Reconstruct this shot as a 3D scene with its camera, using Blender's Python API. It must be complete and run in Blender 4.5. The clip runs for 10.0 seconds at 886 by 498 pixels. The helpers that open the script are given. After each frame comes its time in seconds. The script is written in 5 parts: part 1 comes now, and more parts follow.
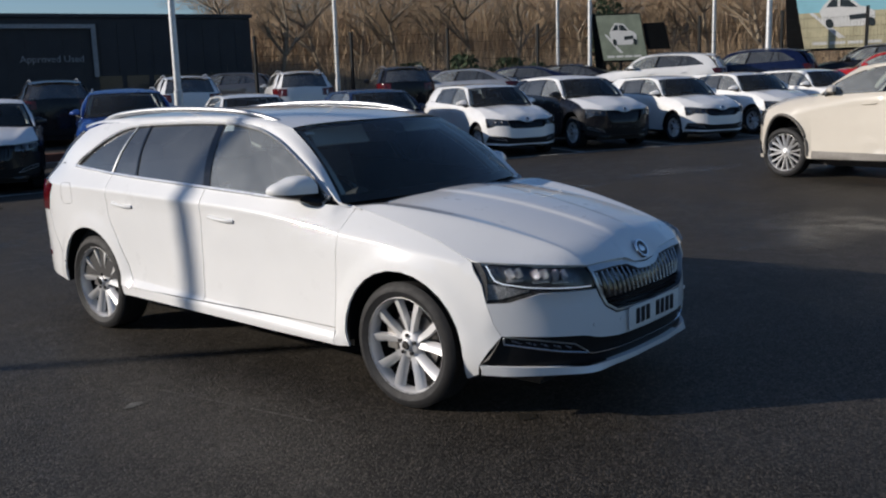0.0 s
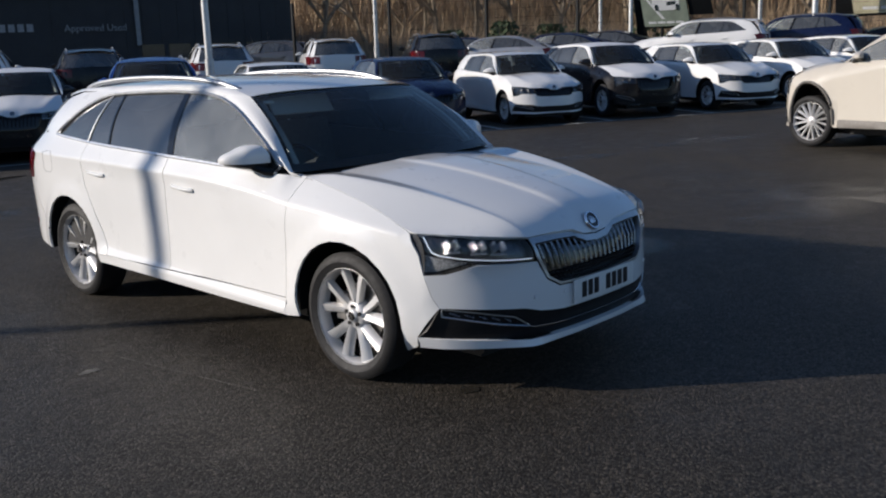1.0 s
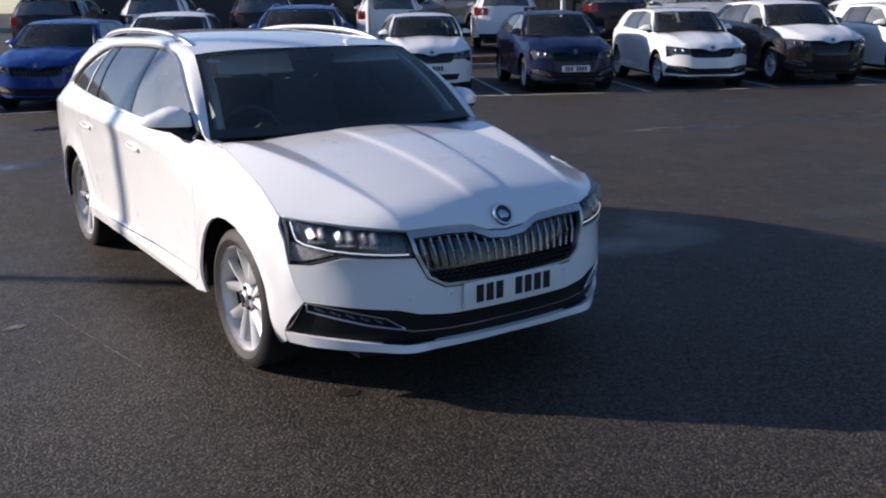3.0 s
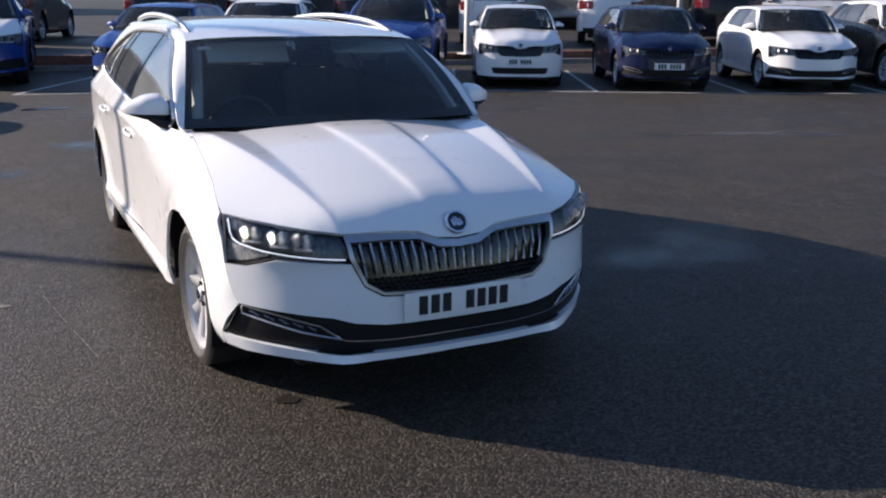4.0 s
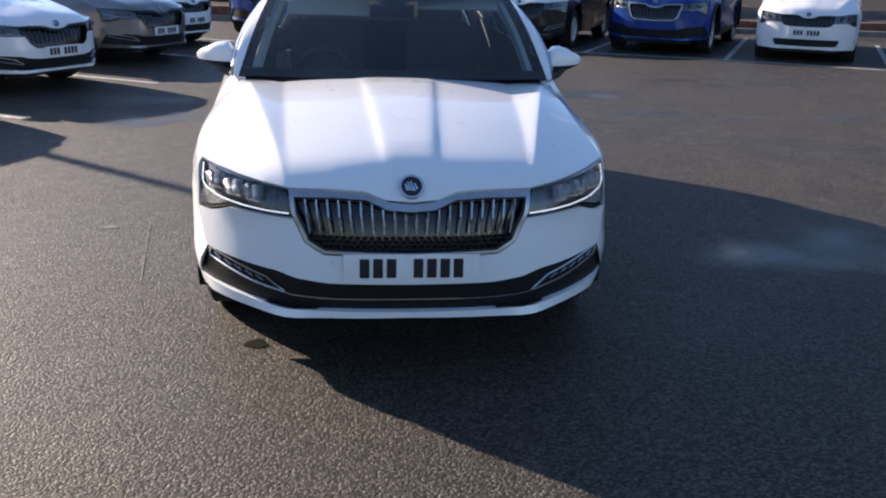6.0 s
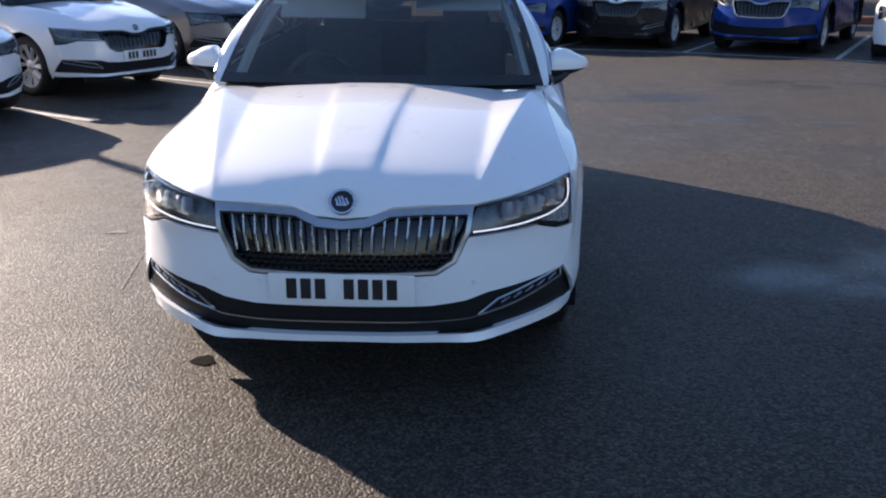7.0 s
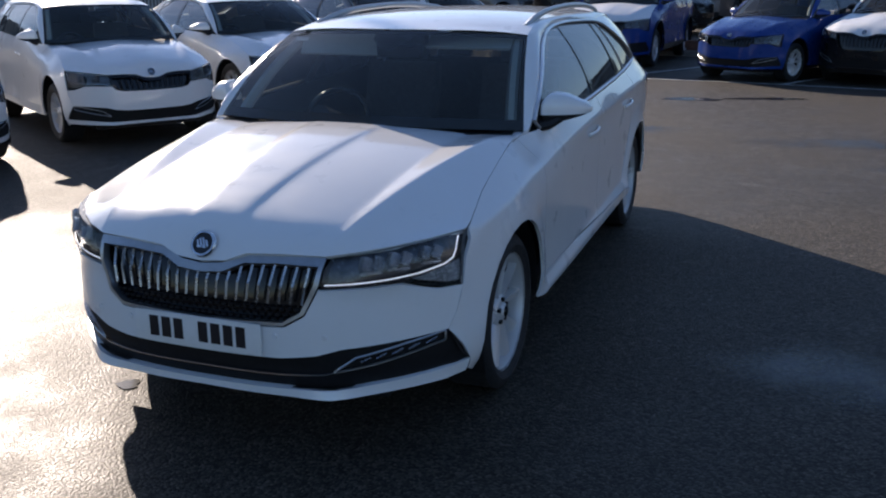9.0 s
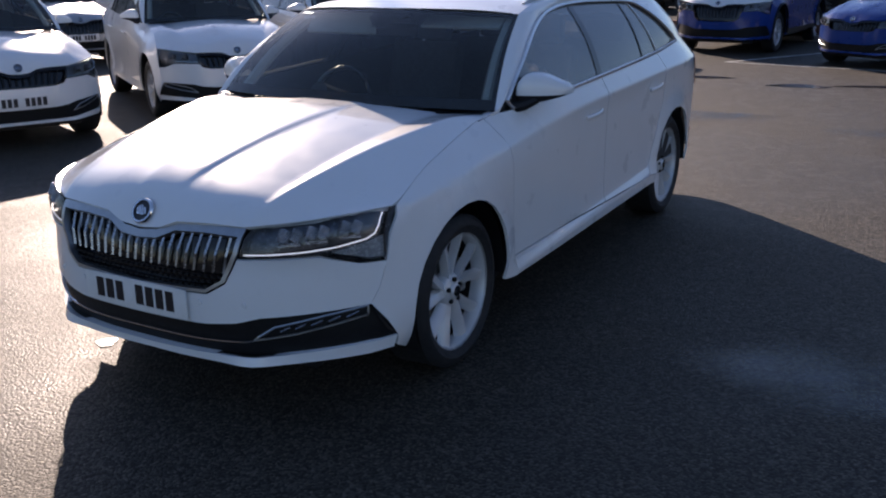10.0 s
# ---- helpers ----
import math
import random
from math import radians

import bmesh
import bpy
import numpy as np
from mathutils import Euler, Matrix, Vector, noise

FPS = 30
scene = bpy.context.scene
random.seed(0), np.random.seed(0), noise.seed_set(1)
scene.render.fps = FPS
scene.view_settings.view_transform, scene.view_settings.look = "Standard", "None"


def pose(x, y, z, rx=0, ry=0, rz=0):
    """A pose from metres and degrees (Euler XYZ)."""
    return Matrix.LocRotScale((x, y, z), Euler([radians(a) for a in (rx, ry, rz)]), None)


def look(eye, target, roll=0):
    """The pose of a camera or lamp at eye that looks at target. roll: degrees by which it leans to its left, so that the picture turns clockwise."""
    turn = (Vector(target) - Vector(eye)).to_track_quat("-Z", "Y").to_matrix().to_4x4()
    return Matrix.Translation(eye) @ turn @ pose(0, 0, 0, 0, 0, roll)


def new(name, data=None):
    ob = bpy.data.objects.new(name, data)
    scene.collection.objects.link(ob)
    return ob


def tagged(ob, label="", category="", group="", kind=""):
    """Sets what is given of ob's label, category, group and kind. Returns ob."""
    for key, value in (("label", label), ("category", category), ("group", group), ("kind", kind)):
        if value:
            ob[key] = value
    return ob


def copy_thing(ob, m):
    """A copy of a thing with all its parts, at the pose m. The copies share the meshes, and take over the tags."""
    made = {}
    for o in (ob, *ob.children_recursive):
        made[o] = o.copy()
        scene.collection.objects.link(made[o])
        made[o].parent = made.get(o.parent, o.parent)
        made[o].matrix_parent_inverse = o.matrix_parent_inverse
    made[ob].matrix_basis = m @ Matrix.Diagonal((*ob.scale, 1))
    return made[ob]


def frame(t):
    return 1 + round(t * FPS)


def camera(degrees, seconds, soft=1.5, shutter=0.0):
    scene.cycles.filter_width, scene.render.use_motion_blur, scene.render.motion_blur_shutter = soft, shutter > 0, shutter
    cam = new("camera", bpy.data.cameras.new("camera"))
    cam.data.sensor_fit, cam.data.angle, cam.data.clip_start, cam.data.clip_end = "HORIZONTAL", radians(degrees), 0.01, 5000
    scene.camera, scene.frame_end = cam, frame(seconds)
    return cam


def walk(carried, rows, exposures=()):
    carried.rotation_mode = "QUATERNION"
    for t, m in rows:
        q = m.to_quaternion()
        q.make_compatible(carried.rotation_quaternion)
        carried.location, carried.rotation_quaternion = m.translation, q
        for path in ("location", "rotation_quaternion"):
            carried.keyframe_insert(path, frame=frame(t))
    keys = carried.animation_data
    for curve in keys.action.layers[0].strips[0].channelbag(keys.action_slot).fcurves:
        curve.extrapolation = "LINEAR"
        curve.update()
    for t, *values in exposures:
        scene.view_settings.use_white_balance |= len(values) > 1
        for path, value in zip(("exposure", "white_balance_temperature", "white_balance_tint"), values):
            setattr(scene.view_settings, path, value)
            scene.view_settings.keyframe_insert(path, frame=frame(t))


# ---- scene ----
cam = camera(51.0, 10.0, soft=2.1)
PATH = [
    (0, (4.451, -4.159, 1.608), (3.186, -2.65, 1.255), -1.8),
    (0.5, (4.654, -4.01, 1.606), (3.325, -2.562, 1.235), -2.3),
    (1, (4.802, -3.779, 1.593), (3.463, -2.352, 1.177), -2.0),
    (1.5, (4.872, -3.417, 1.592), (3.497, -2.038, 1.137), -1.6),
    (2, (5.094, -3.073, 1.591), (3.603, -1.821, 1.132), -2.1),
    (2.5, (5.27, -2.764, 1.604), (3.71, -1.612, 1.117), -1.4),
    (3, (5.327, -2.373, 1.618), (3.722, -1.292, 1.112), -0.6),
    (4.5, (5.597, -1.3, 1.618), (3.795, -0.608, 1.095), 0.5),
    (5, (5.743, -0.92, 1.631), (3.873, -0.438, 1.11), -0.0),
    (5.5, (5.736, -0.578, 1.613), (3.843, -0.252, 1.056), 1.1),
    (7, (5.43, 0.482, 1.607), (3.527, 0.407, 0.995), 0.3),
    (7.5, (5.255, 0.856, 1.635), (3.345, 0.592, 1.103), -0.2),
    (8, (5.229, 1.246, 1.638), (3.345, 0.792, 1.143), -1.2),
    (8.5, (5.114, 1.558, 1.606), (3.264, 1.008, 1.082), -0.4),
    (9, (4.902, 1.905, 1.648), (3.107, 1.222, 1.089), -0.3),
    (9.5, (4.781, 2.324, 1.653), (3.054, 1.49, 1.086), -0.9),
    (10, (4.587, 2.618, 1.624), (2.931, 1.663, 1.034), -0.5),
]
EXPOSURES = [(0.0, 0.05, 5980, 13), (2.0, 0.46, 5980, 16), (3.0, 0.74, 6060, 19), (4.5, 1.10, 6260, 19), (5.5, 1.32, 6330, 18), (7.0, 1.54, 6400, 20),
             (7.5, 1.40, 6280, 18), (8.0, 1.10, 6240, 18), (8.5, 0.74, 6200, 18), (9.0, 0.82, 6250, 18), (9.5, 1.06, 6500, 23), (10.0, 0.85, 6560, 24)]
walk(cam, [(t, look(eye, target, roll)) for t, eye, target, roll in PATH], EXPOSURES)

# ---- world, sun ----
SUN_WAY = Vector((1.82, 2.02, -1.0)).normalized()          # the way the sunlight travels
world = bpy.data.worlds.new("world")
scene.world = world
world.use_nodes = True
wn = world.node_tree.nodes
sky = wn.new("ShaderNodeTexSky")
sky.sky_type = "NISHITA"
sky.sun_disc = False
sky.air_density, sky.dust_density, sky.ozone_density = 1.0, 0.4, 3.8
sky.sun_elevation = math.asin(-SUN_WAY.z)
sky.sun_rotation = math.atan2(-SUN_WAY.x, -SUN_WAY.y)
wn["Background"].inputs["Strength"].default_value = 0.084
world.node_tree.links.new(sky.outputs[0], wn["Background"].inputs["Color"])
sun_data = bpy.data.lights.new("sun", "SUN")
sun_data.energy, sun_data.angle, sun_data.color = 4.6, radians(0.55), (1.0, 0.875, 0.70)
sun = new("sun", sun_data)
sun.matrix_world = look((0, 0, 30), Vector((0, 0, 30)) + SUN_WAY)

# ---- materials ----
class Mat:
    """A node material with short ways to add nodes."""

    def __init__(self, name, color=(0.5, 0.5, 0.5), rough=0.5, metal=0.0, **more):
        self.m = bpy.data.materials.new(name)
        self.m.use_nodes = True
        self.t = self.m.node_tree
        self.b = self.t.nodes["Principled BSDF"]
        self.put(Base_Color=(*color, 1), Roughness=rough, Metallic=metal, **more)

    def put(self, **values):
        for key, value in values.items():
            self.b.inputs[key.replace("_", " ")].default_value = value

    def node(self, kind, **values):
        n = self.t.nodes.new("ShaderNode" + kind)
        for key, value in values.items():
            n.inputs[key.replace("_", " ")].default_value = value
        return n

    def link(self, a, b):
        self.t.links.new(a, b)

    def coords(self, which="Object"):
        return self.node("TexCoord").outputs[which]

    def noise(self, scale, detail=4.0, rough=0.55, which="Object", vector=None):
        n = self.node("TexNoise", Scale=scale, Detail=detail, Roughness=rough)
        self.link(vector or self.coords(which), n.inputs["Vector"])
        return n.outputs["Fac"]

    def ramp(self, fac, stops):
        n = self.node("ValToRGB")
        el = n.color_ramp.elements
        while len(el) < len(stops):
            el.new(0.5)
        for e, (at, c) in zip(el, stops):
            e.position = at
            e.color = (c, c, c, 1) if isinstance(c, float) else (*c, 1)
        self.link(fac, n.inputs["Fac"])
        return n.outputs["Color"]

    def mix(self, fac, a, b, blend="MIX"):
        n = self.t.nodes.new("ShaderNodeMix")
        n.data_type, n.blend_type = "RGBA", blend
        for value, at in ((fac, 0), (a, 6), (b, 7)):
            if isinstance(value, (int, float)):
                n.inputs[at].default_value = value if at == 0 else (value, value, value, 1)
            elif isinstance(value, tuple):
                n.inputs[at].default_value = (*value, 1)
            else:
                self.link(value, n.inputs[at])
        return n.outputs[2]

    def bump(self, height, strength=0.3, distance=0.01):
        n = self.node("Bump", Strength=strength, Distance=distance)
        self.link(height, n.inputs["Height"])
        self.link(n.outputs[0], self.b.inputs["Normal"])
        return n

    def color(self, out):
        self.link(out, self.b.inputs["Base Color"])

    def rough(self, out):
        self.link(out, self.b.inputs["Roughness"])


def paint(name, color, metal=0.0, rough=0.32, coat=1.0, spec=0.12):
    """Lacquered car paint with a film of winter dirt."""
    m = Mat(name, color, rough, metal, Coat_Weight=coat, Coat_Roughness=0.03, Specular_IOR_Level=spec)
    dirt = m.ramp(m.noise(2.3, 6, 0.65), [(0.35, 0.0), (0.85, 0.22)])
    m.color(m.mix(dirt, color, tuple(0.75 * c + 0.03 * max(color) for c in color)))
    m.rough(m.ramp(m.noise(7, 5), [(0.3, rough - 0.07), (0.8, rough + 0.12)]))
    return m.m


def clear(name, tint, gloss=0.02, ior=1.5, dust_glare=0.0):
    """Glass as a thin sheet: tinted see-through with Fresnel gloss and a pale film for dust and reflected sky."""
    m = Mat(name)
    t, out = m.t, m.t.nodes["Material Output"]
    t.nodes.remove(m.b)
    see = m.node("BsdfTransparent", Color=(*tint, 1))
    shine = m.node("BsdfGlossy", Roughness=gloss)
    fres = m.node("Fresnel", IOR=ior)
    mixer = m.node("MixShader")
    m.link(fres.outputs[0], mixer.inputs[0])
    if dust_glare:
        # pale diffuse colour stands in for bright sky reflections, besides some dust
        film = m.node("BsdfDiffuse", Color=(0.45, 0.47, 0.46, 1))
        veil = m.node("MixShader")
        m.link(m.ramp(m.noise(3.0, 6, 0.6), [(0.3, dust_glare * 0.6), (0.75, dust_glare * 1.4)]), veil.inputs[0])
        m.link(see.outputs[0], veil.inputs[1])
        m.link(film.outputs[0], veil.inputs[2])
        m.link(veil.outputs[0], mixer.inputs[1])
    else:
        m.link(see.outputs[0], mixer.inputs[1])
    m.link(shine.outputs[0], mixer.inputs[2])
    m.link(mixer.outputs[0], out.inputs["Surface"])
    return m.m


def plain(name, color, rough=0.5, metal=0.0, vary=0.25, scale=12.0, bump=0.0, which="Object", **more):
    """One colour with blotches and grain."""
    m = Mat(name, color, rough, metal, **more)
    f = m.ramp(m.noise(scale, 6, 0.6, which), [(0.3, 0.0), (0.75, 1.0)])
    m.color(m.mix(f, tuple(c * (1 - vary) for c in color), tuple(min(1, c * (1 + vary)) for c in color)))
    m.rough(m.ramp(m.noise(scale * 2.7, 4, 0.6, which), [(0.3, max(0.02, rough - 0.1)), (0.8, min(1.0, rough + 0.1))]))
    if bump:
        m.bump(m.noise(scale * 6, 6, 0.65, which), bump, 0.01)
    return m.m


def glow(name, color, power):
    m = Mat(name, color, 0.4, Emission_Color=(*color, 1), Emission_Strength=power)
    return m.m


M_WHITE = paint("white_paint", (0.76, 0.765, 0.76))
M_BEIGE = paint("beige_paint", (0.53, 0.495, 0.43), 0.0)
M_NAVY = paint("navy_paint", (0.005, 0.010, 0.040), 0.0, 0.3, 0.35, 0.2)
M_BLUE = paint("blue_paint", (0.010, 0.042, 0.20), 0.1, 0.3, 0.45)
M_DARK = paint("black_paint", (0.006, 0.006, 0.008), 0.0, 0.3, 0.4, 0.2)
M_GREY = paint("grey_paint", (0.17, 0.16, 0.155), 0.6, 0.35)
M_SILVER = paint("silver_paint", (0.42, 0.43, 0.44), 0.6, 0.35)
M_RED = paint("red_paint", (0.35, 0.015, 0.015), 0.0, 0.3)
M_GLASS = clear("tinted_glass", (0.76, 0.86, 0.85), dust_glare=0.05)
# side panes: the milky film mostly paints in the sky they would mirror
M_SIDEGLASS = clear("side_glass", (0.66, 0.78, 0.74), ior=2.0, dust_glare=0.36)
M_PRIVACY = clear("privacy_glass", (0.07, 0.08, 0.09), ior=2.3, dust_glare=0.15)
M_LENS = clear("lamp_glass", (0.86, 0.89, 0.92), ior=1.45)
M_REDLENS = plain("red_lamp_plastic", (0.085, 0.004, 0.005), 0.12, vary=0.15)
M_CHROME = plain("chrome", (0.72, 0.72, 0.73), 0.16, 1.0, vary=0.05)
M_RAIL = plain("brushed_aluminium", (0.44, 0.45, 0.46), 0.42, 1.0, vary=0.08, scale=30)
M_TRIM = plain("bright_trim", (0.70, 0.71, 0.72), 0.36, 1.0, vary=0.06, scale=20)
M_SLAT = plain("satin_slat", (0.34, 0.34, 0.35), 0.30, 1.0, vary=0.1)
M_CRYSTAL = plain("lamp_crystal", (0.44, 0.46, 0.49), 0.18, 0.85, vary=0.3, scale=30, bump=1.0)
M_FACET = plain("lamp_facets", (0.45, 0.46, 0.48), 0.28, 0.35, vary=0.3, scale=30, bump=0.6)
M_ALLOY = plain("alloy", (0.60, 0.60, 0.60), 0.42, 0.3, vary=0.04, scale=9)
M_REFLECT = plain("lamp_reflector", (0.085, 0.088, 0.095), 0.25, 0.5, vary=0.5, scale=30)
M_FILM = paint("white_film", (0.72, 0.73, 0.74), 0.0, 0.45, 0.25, 0.3)
M_BLACK = plain("black_plastic", (0.009, 0.009, 0.010), 0.5, vary=0.3, scale=40, bump=0.05, Specular_IOR_Level=0.28)
M_MOULD = plain("grey_plastic_moulding", (0.15, 0.14, 0.125), 0.6, vary=0.15, scale=30)
M_GLOSS = plain("gloss_black", (0.008, 0.008, 0.009), 0.12, vary=0.2)
M_TYRE = plain("rubber", (0.011, 0.011, 0.012), 0.72, vary=0.35, scale=18, bump=0.2)
M_INNER = plain("dark_trim", (0.024, 0.024, 0.025), 0.75, vary=0.3, scale=25, bump=0.1)
M_CLOTH = plain("seat_cloth", (0.060, 0.060, 0.064), 0.9, vary=0.3, scale=60, bump=0.3)
M_PLATE = plain("white_plate", (0.74, 0.74, 0.72), 0.35, vary=0.05)
M_PLATE_Y = plain("yellow_plate", (0.70, 0.50, 0.05), 0.35, vary=0.05)
M_INK = plain("plate_ink", (0.012, 0.012, 0.016), 0.4)
M_DRL = glow("lit_light_guide", (0.9, 0.95, 1.0), 0.32)
M_DISC = plain("brake_steel", (0.30, 0.29, 0.28), 0.4, 0.9, vary=0.3, scale=40)


def asphalt(name="asphalt", gain=1.0):
    """Damp fine-stoned asphalt: brown-grey stones in a dark binder under a patchy film of water."""
    m = Mat(name, (0.05, 0.05, 0.05), 0.75, Specular_IOR_Level=0.64, Specular_Tint=(1.0, 0.93, 0.82, 1.0), Coat_IOR=1.36)
    at = m.coords("Object")
    stones = m.node("TexVoronoi", Scale=94.0)
    m.link(at, stones.inputs["Vector"])
    shades = ((0.15, 0.018), (0.50, 0.038), (0.74, 0.076), (0.94, 0.15))
    stone = m.ramp(stones.outputs["Color"], [(at_, (gain * v, gain * v * 0.82, gain * v * 0.60)) for at_, v in shades])
    big = m.noise(0.28, 6, 0.62, vector=at)
    mid = m.noise(2.2, 6, 0.65, vector=at)
    blot = m.ramp(mid, [(0.30, 0.62), (0.74, 1.2)])
    base = m.mix(1.0, stone, blot, "MULTIPLY")
    wet = m.ramp(big, [(0.44, 0.0), (0.60, 1.0)])
    m.color(m.mix(wet, base, m.mix(1.0, base, (0.66, 0.65, 0.65), "MULTIPLY")))
    m.rough(m.mix(wet, m.ramp(mid, [(0.3, 0.68), (0.7, 0.80)]), m.ramp(mid, [(0.30, 0.62), (0.62, 0.74)])))
    m.link(m.ramp(stones.outputs["Color"], [(0.2, 0.36), (0.55, 0.60), (0.9, 0.86)]), m.b.inputs["Specular IOR Level"])
    film = m.mix(wet, m.ramp(mid, [(0.35, 0.0), (0.70, 0.02)]), m.ramp(mid, [(0.35, 0.03), (0.62, 0.18)]))
    m.link(film, m.b.inputs["Coat Weight"])
    m.link(m.ramp(m.noise(5.0, 5, 0.6, vector=at), [(0.35, 0.20), (0.7, 0.34)]), m.b.inputs["Coat Roughness"])
    dome = m.ramp(stones.outputs["Distance"], [(0.0, 1.0), (0.28, 0.90), (0.52, 0.58), (0.80, 0.0)])
    rise_of = m.mix(1.0, dome, m.ramp(stones.outputs["Color"], [(0.1, 0.25), (0.9, 1.0)]), "MULTIPLY")
    height = m.mix(0.2, rise_of, m.noise(300, 3, 0.6, vector=at))
    m.link(m.ramp(wet, [(0.0, 0.78), (1.0, 0.60)]), m.bump(height, 0.85, 0.0075).inputs["Strength"])
    ripple = m.node("Bump", Strength=0.40, Distance=0.005)
    m.link(height, ripple.inputs["Height"])
    m.link(ripple.outputs[0], m.b.inputs["Coat Normal"])
    return m.m


M_ASPHALT = asphalt(gain=0.55)
M_LINE = plain("worn_road_paint", (0.42, 0.42, 0.40), 0.7, vary=0.45, scale=9, bump=0.3)
M_KERB = plain("kerb_concrete", (0.24, 0.22, 0.19), 0.85, vary=0.3, scale=6, bump=0.4)
M_CHALK = plain("scraped_asphalt", (0.13, 0.125, 0.11), 0.85, vary=0.7, scale=14, bump=0.3)
M_LINING = plain("pale_headlining", (0.42, 0.43, 0.42), 0.9, vary=0.1, scale=50)

# ---- mesh tools ----
from mathutils.geometry import delaunay_2d_cdt


def part(name, bm, material, parent, label="", smooth=35, at=None):
    """Links a bmesh as one mesh object under a thing or a part."""
    me = bpy.data.meshes.new(name)
    bm.to_mesh(me)
    bm.free()
    me.materials.append(material)
    if smooth:
        me.polygons.foreach_set("use_smooth", [True] * len(me.polygons))
        me.set_sharp_from_angle(angle=radians(smooth))
    ob = new(name, me)
    ob.parent = parent
    if at is not None:
        ob.matrix_basis = at
    if label:
        ob["label"] = label
    return ob


def thing(name, m, label, category, group="", kind=""):
    ob = new(name)
    ob.empty_display_size = 0.2
    ob.matrix_basis = m
    return tagged(ob, label, category, group, kind)


def box(bm, lo, hi, bevel=0.0, m=None, seg=2):
    r = bmesh.ops.create_cube(bm, size=1.0)
    mid = [(a + b) / 2 for a, b in zip(lo, hi)]
    size = [abs(b - a) for a, b in zip(lo, hi)]
    bmesh.ops.transform(bm, matrix=Matrix.Translation(mid) @ Matrix.Diagonal((*size, 1)), verts=r["verts"])
    verts = r["verts"]
    if bevel:
        edges = list({e for v in verts for e in v.link_edges})
        out = bmesh.ops.bevel(bm, geom=edges, offset=bevel, segments=seg, affect="EDGES", profile=0.7)
        verts = list({v for f in out["faces"] for v in f.verts} | {v for v in verts if v.is_valid})
    if m is not None:
        bmesh.ops.transform(bm, matrix=m, verts=verts)
    return verts


def tube(bm, points, r, sides=6, flat=1.0, closed=False):
    """A round bar along points; flat squeezes it across."""
    pts = [Vector(p) for p in points]
    n = len(pts)
    rings = []
    up = Vector((0, 0, 1))
    for i, p in enumerate(pts):
        a = pts[(i - 1) % n] if closed or i > 0 else p
        b = pts[(i + 1) % n] if closed or i < n - 1 else p
        way = (b - a).normalized()
        if abs(way.dot(up)) > 0.95:
            side = way.cross(Vector((1, 0, 0))).normalized()
        else:
            side = way.cross(up).normalized()
        over = side.cross(way)
        rad = r[i] if isinstance(r, (list, tuple)) else r
        rings.append([bm.verts.new(p + rad * (math.cos(2 * math.pi * k / sides) * side * flat + math.sin(2 * math.pi * k / sides) * over)) for k in range(sides)])
    for i in range(n if closed else n - 1):
        one, two = rings[i], rings[(i + 1) % n]
        for k in range(sides):
            bm.faces.new((one[k], one[(k + 1) % sides], two[(k + 1) % sides], two[k]))
    if not closed:
        bm.faces.new(rings[0][::-1])
        bm.faces.new(rings[-1])
    return bm


def lathe(bm, profile, steps=48, axis="y", arc=(0.0, 1.0)):
    """Turns (radius, along) round the axis."""
    rings = []
    full = arc == (0.0, 1.0)
    count = steps if full else steps + 1
    for k in range(count):
        a = 2 * math.pi * (arc[0] + (arc[1] - arc[0]) * k / steps)
        c, s = math.cos(a), math.sin(a)
        rings.append([bm.verts.new((r * c, h, r * s) if axis == "y" else (r * c, r * s, h)) for r, h in profile])
    for k in range(steps):
        one, two = rings[k], rings[(k + 1) % count]
        for j in range(len(profile) - 1):
            bm.faces.new((one[j], one[j + 1], two[j + 1], two[j]))
    return bm


def grid(bm, fn, nu, nv):
    """A sheet of nu x nv quads through fn(u, v), u and v from 0 to 1."""
    vs = [[bm.verts.new(fn(i / nu, j / nv)) for j in range(nv + 1)] for i in range(nu + 1)]
    for i in range(nu):
        for j in range(nv):
            bm.faces.new((vs[i][j], vs[i + 1][j], vs[i + 1][j + 1], vs[i][j + 1]))
    return bm


def lerp(table, x):
    return float(np.interp(x, [a for a, _ in table], [b for _, b in table]))


def curve(table, x):
    """Smooth interpolation through (x, value) pairs."""
    if x <= table[0][0]:
        return table[0][1]
    if x >= table[-1][0]:
        return table[-1][1]
    i = max(k for k in range(len(table) - 1) if table[k][0] <= x)
    (x0, y0), (x1, y1) = table[i], table[i + 1]
    d = (y1 - y0) / (x1 - x0)
    m0 = d if i == 0 else ((y1 - table[i - 1][1]) / (x1 - table[i - 1][0]))
    m1 = d if i + 2 >= len(table) else ((table[i + 2][1] - y0) / (table[i + 2][0] - x0))
    h = x1 - x0
    s = (x - x0) / h
    return (2 * s**3 - 3 * s**2 + 1) * y0 + (s**3 - 2 * s**2 + s) * h * m0 + (-2 * s**3 + 3 * s**2) * y1 + (s**3 - s**2) * h * m1


def spline(points, steps=6):
    """A smooth open line through 2D or 3D points."""
    pts = [Vector(p) for p in points]
    out = []
    for i in range(len(pts) - 1):
        p0, p1, p2, p3 = pts[max(i - 1, 0)], pts[i], pts[i + 1], pts[min(i + 2, len(pts) - 1)]
        for k in range(steps):
            s = k / steps
            out.append(0.5 * ((2 * p1) + (p2 - p0) * s + (2 * p0 - 5 * p1 + 4 * p2 - p3) * s * s + (3 * p1 - p0 - 3 * p2 + p3) * s**3))
    out.append(pts[-1])
    return out


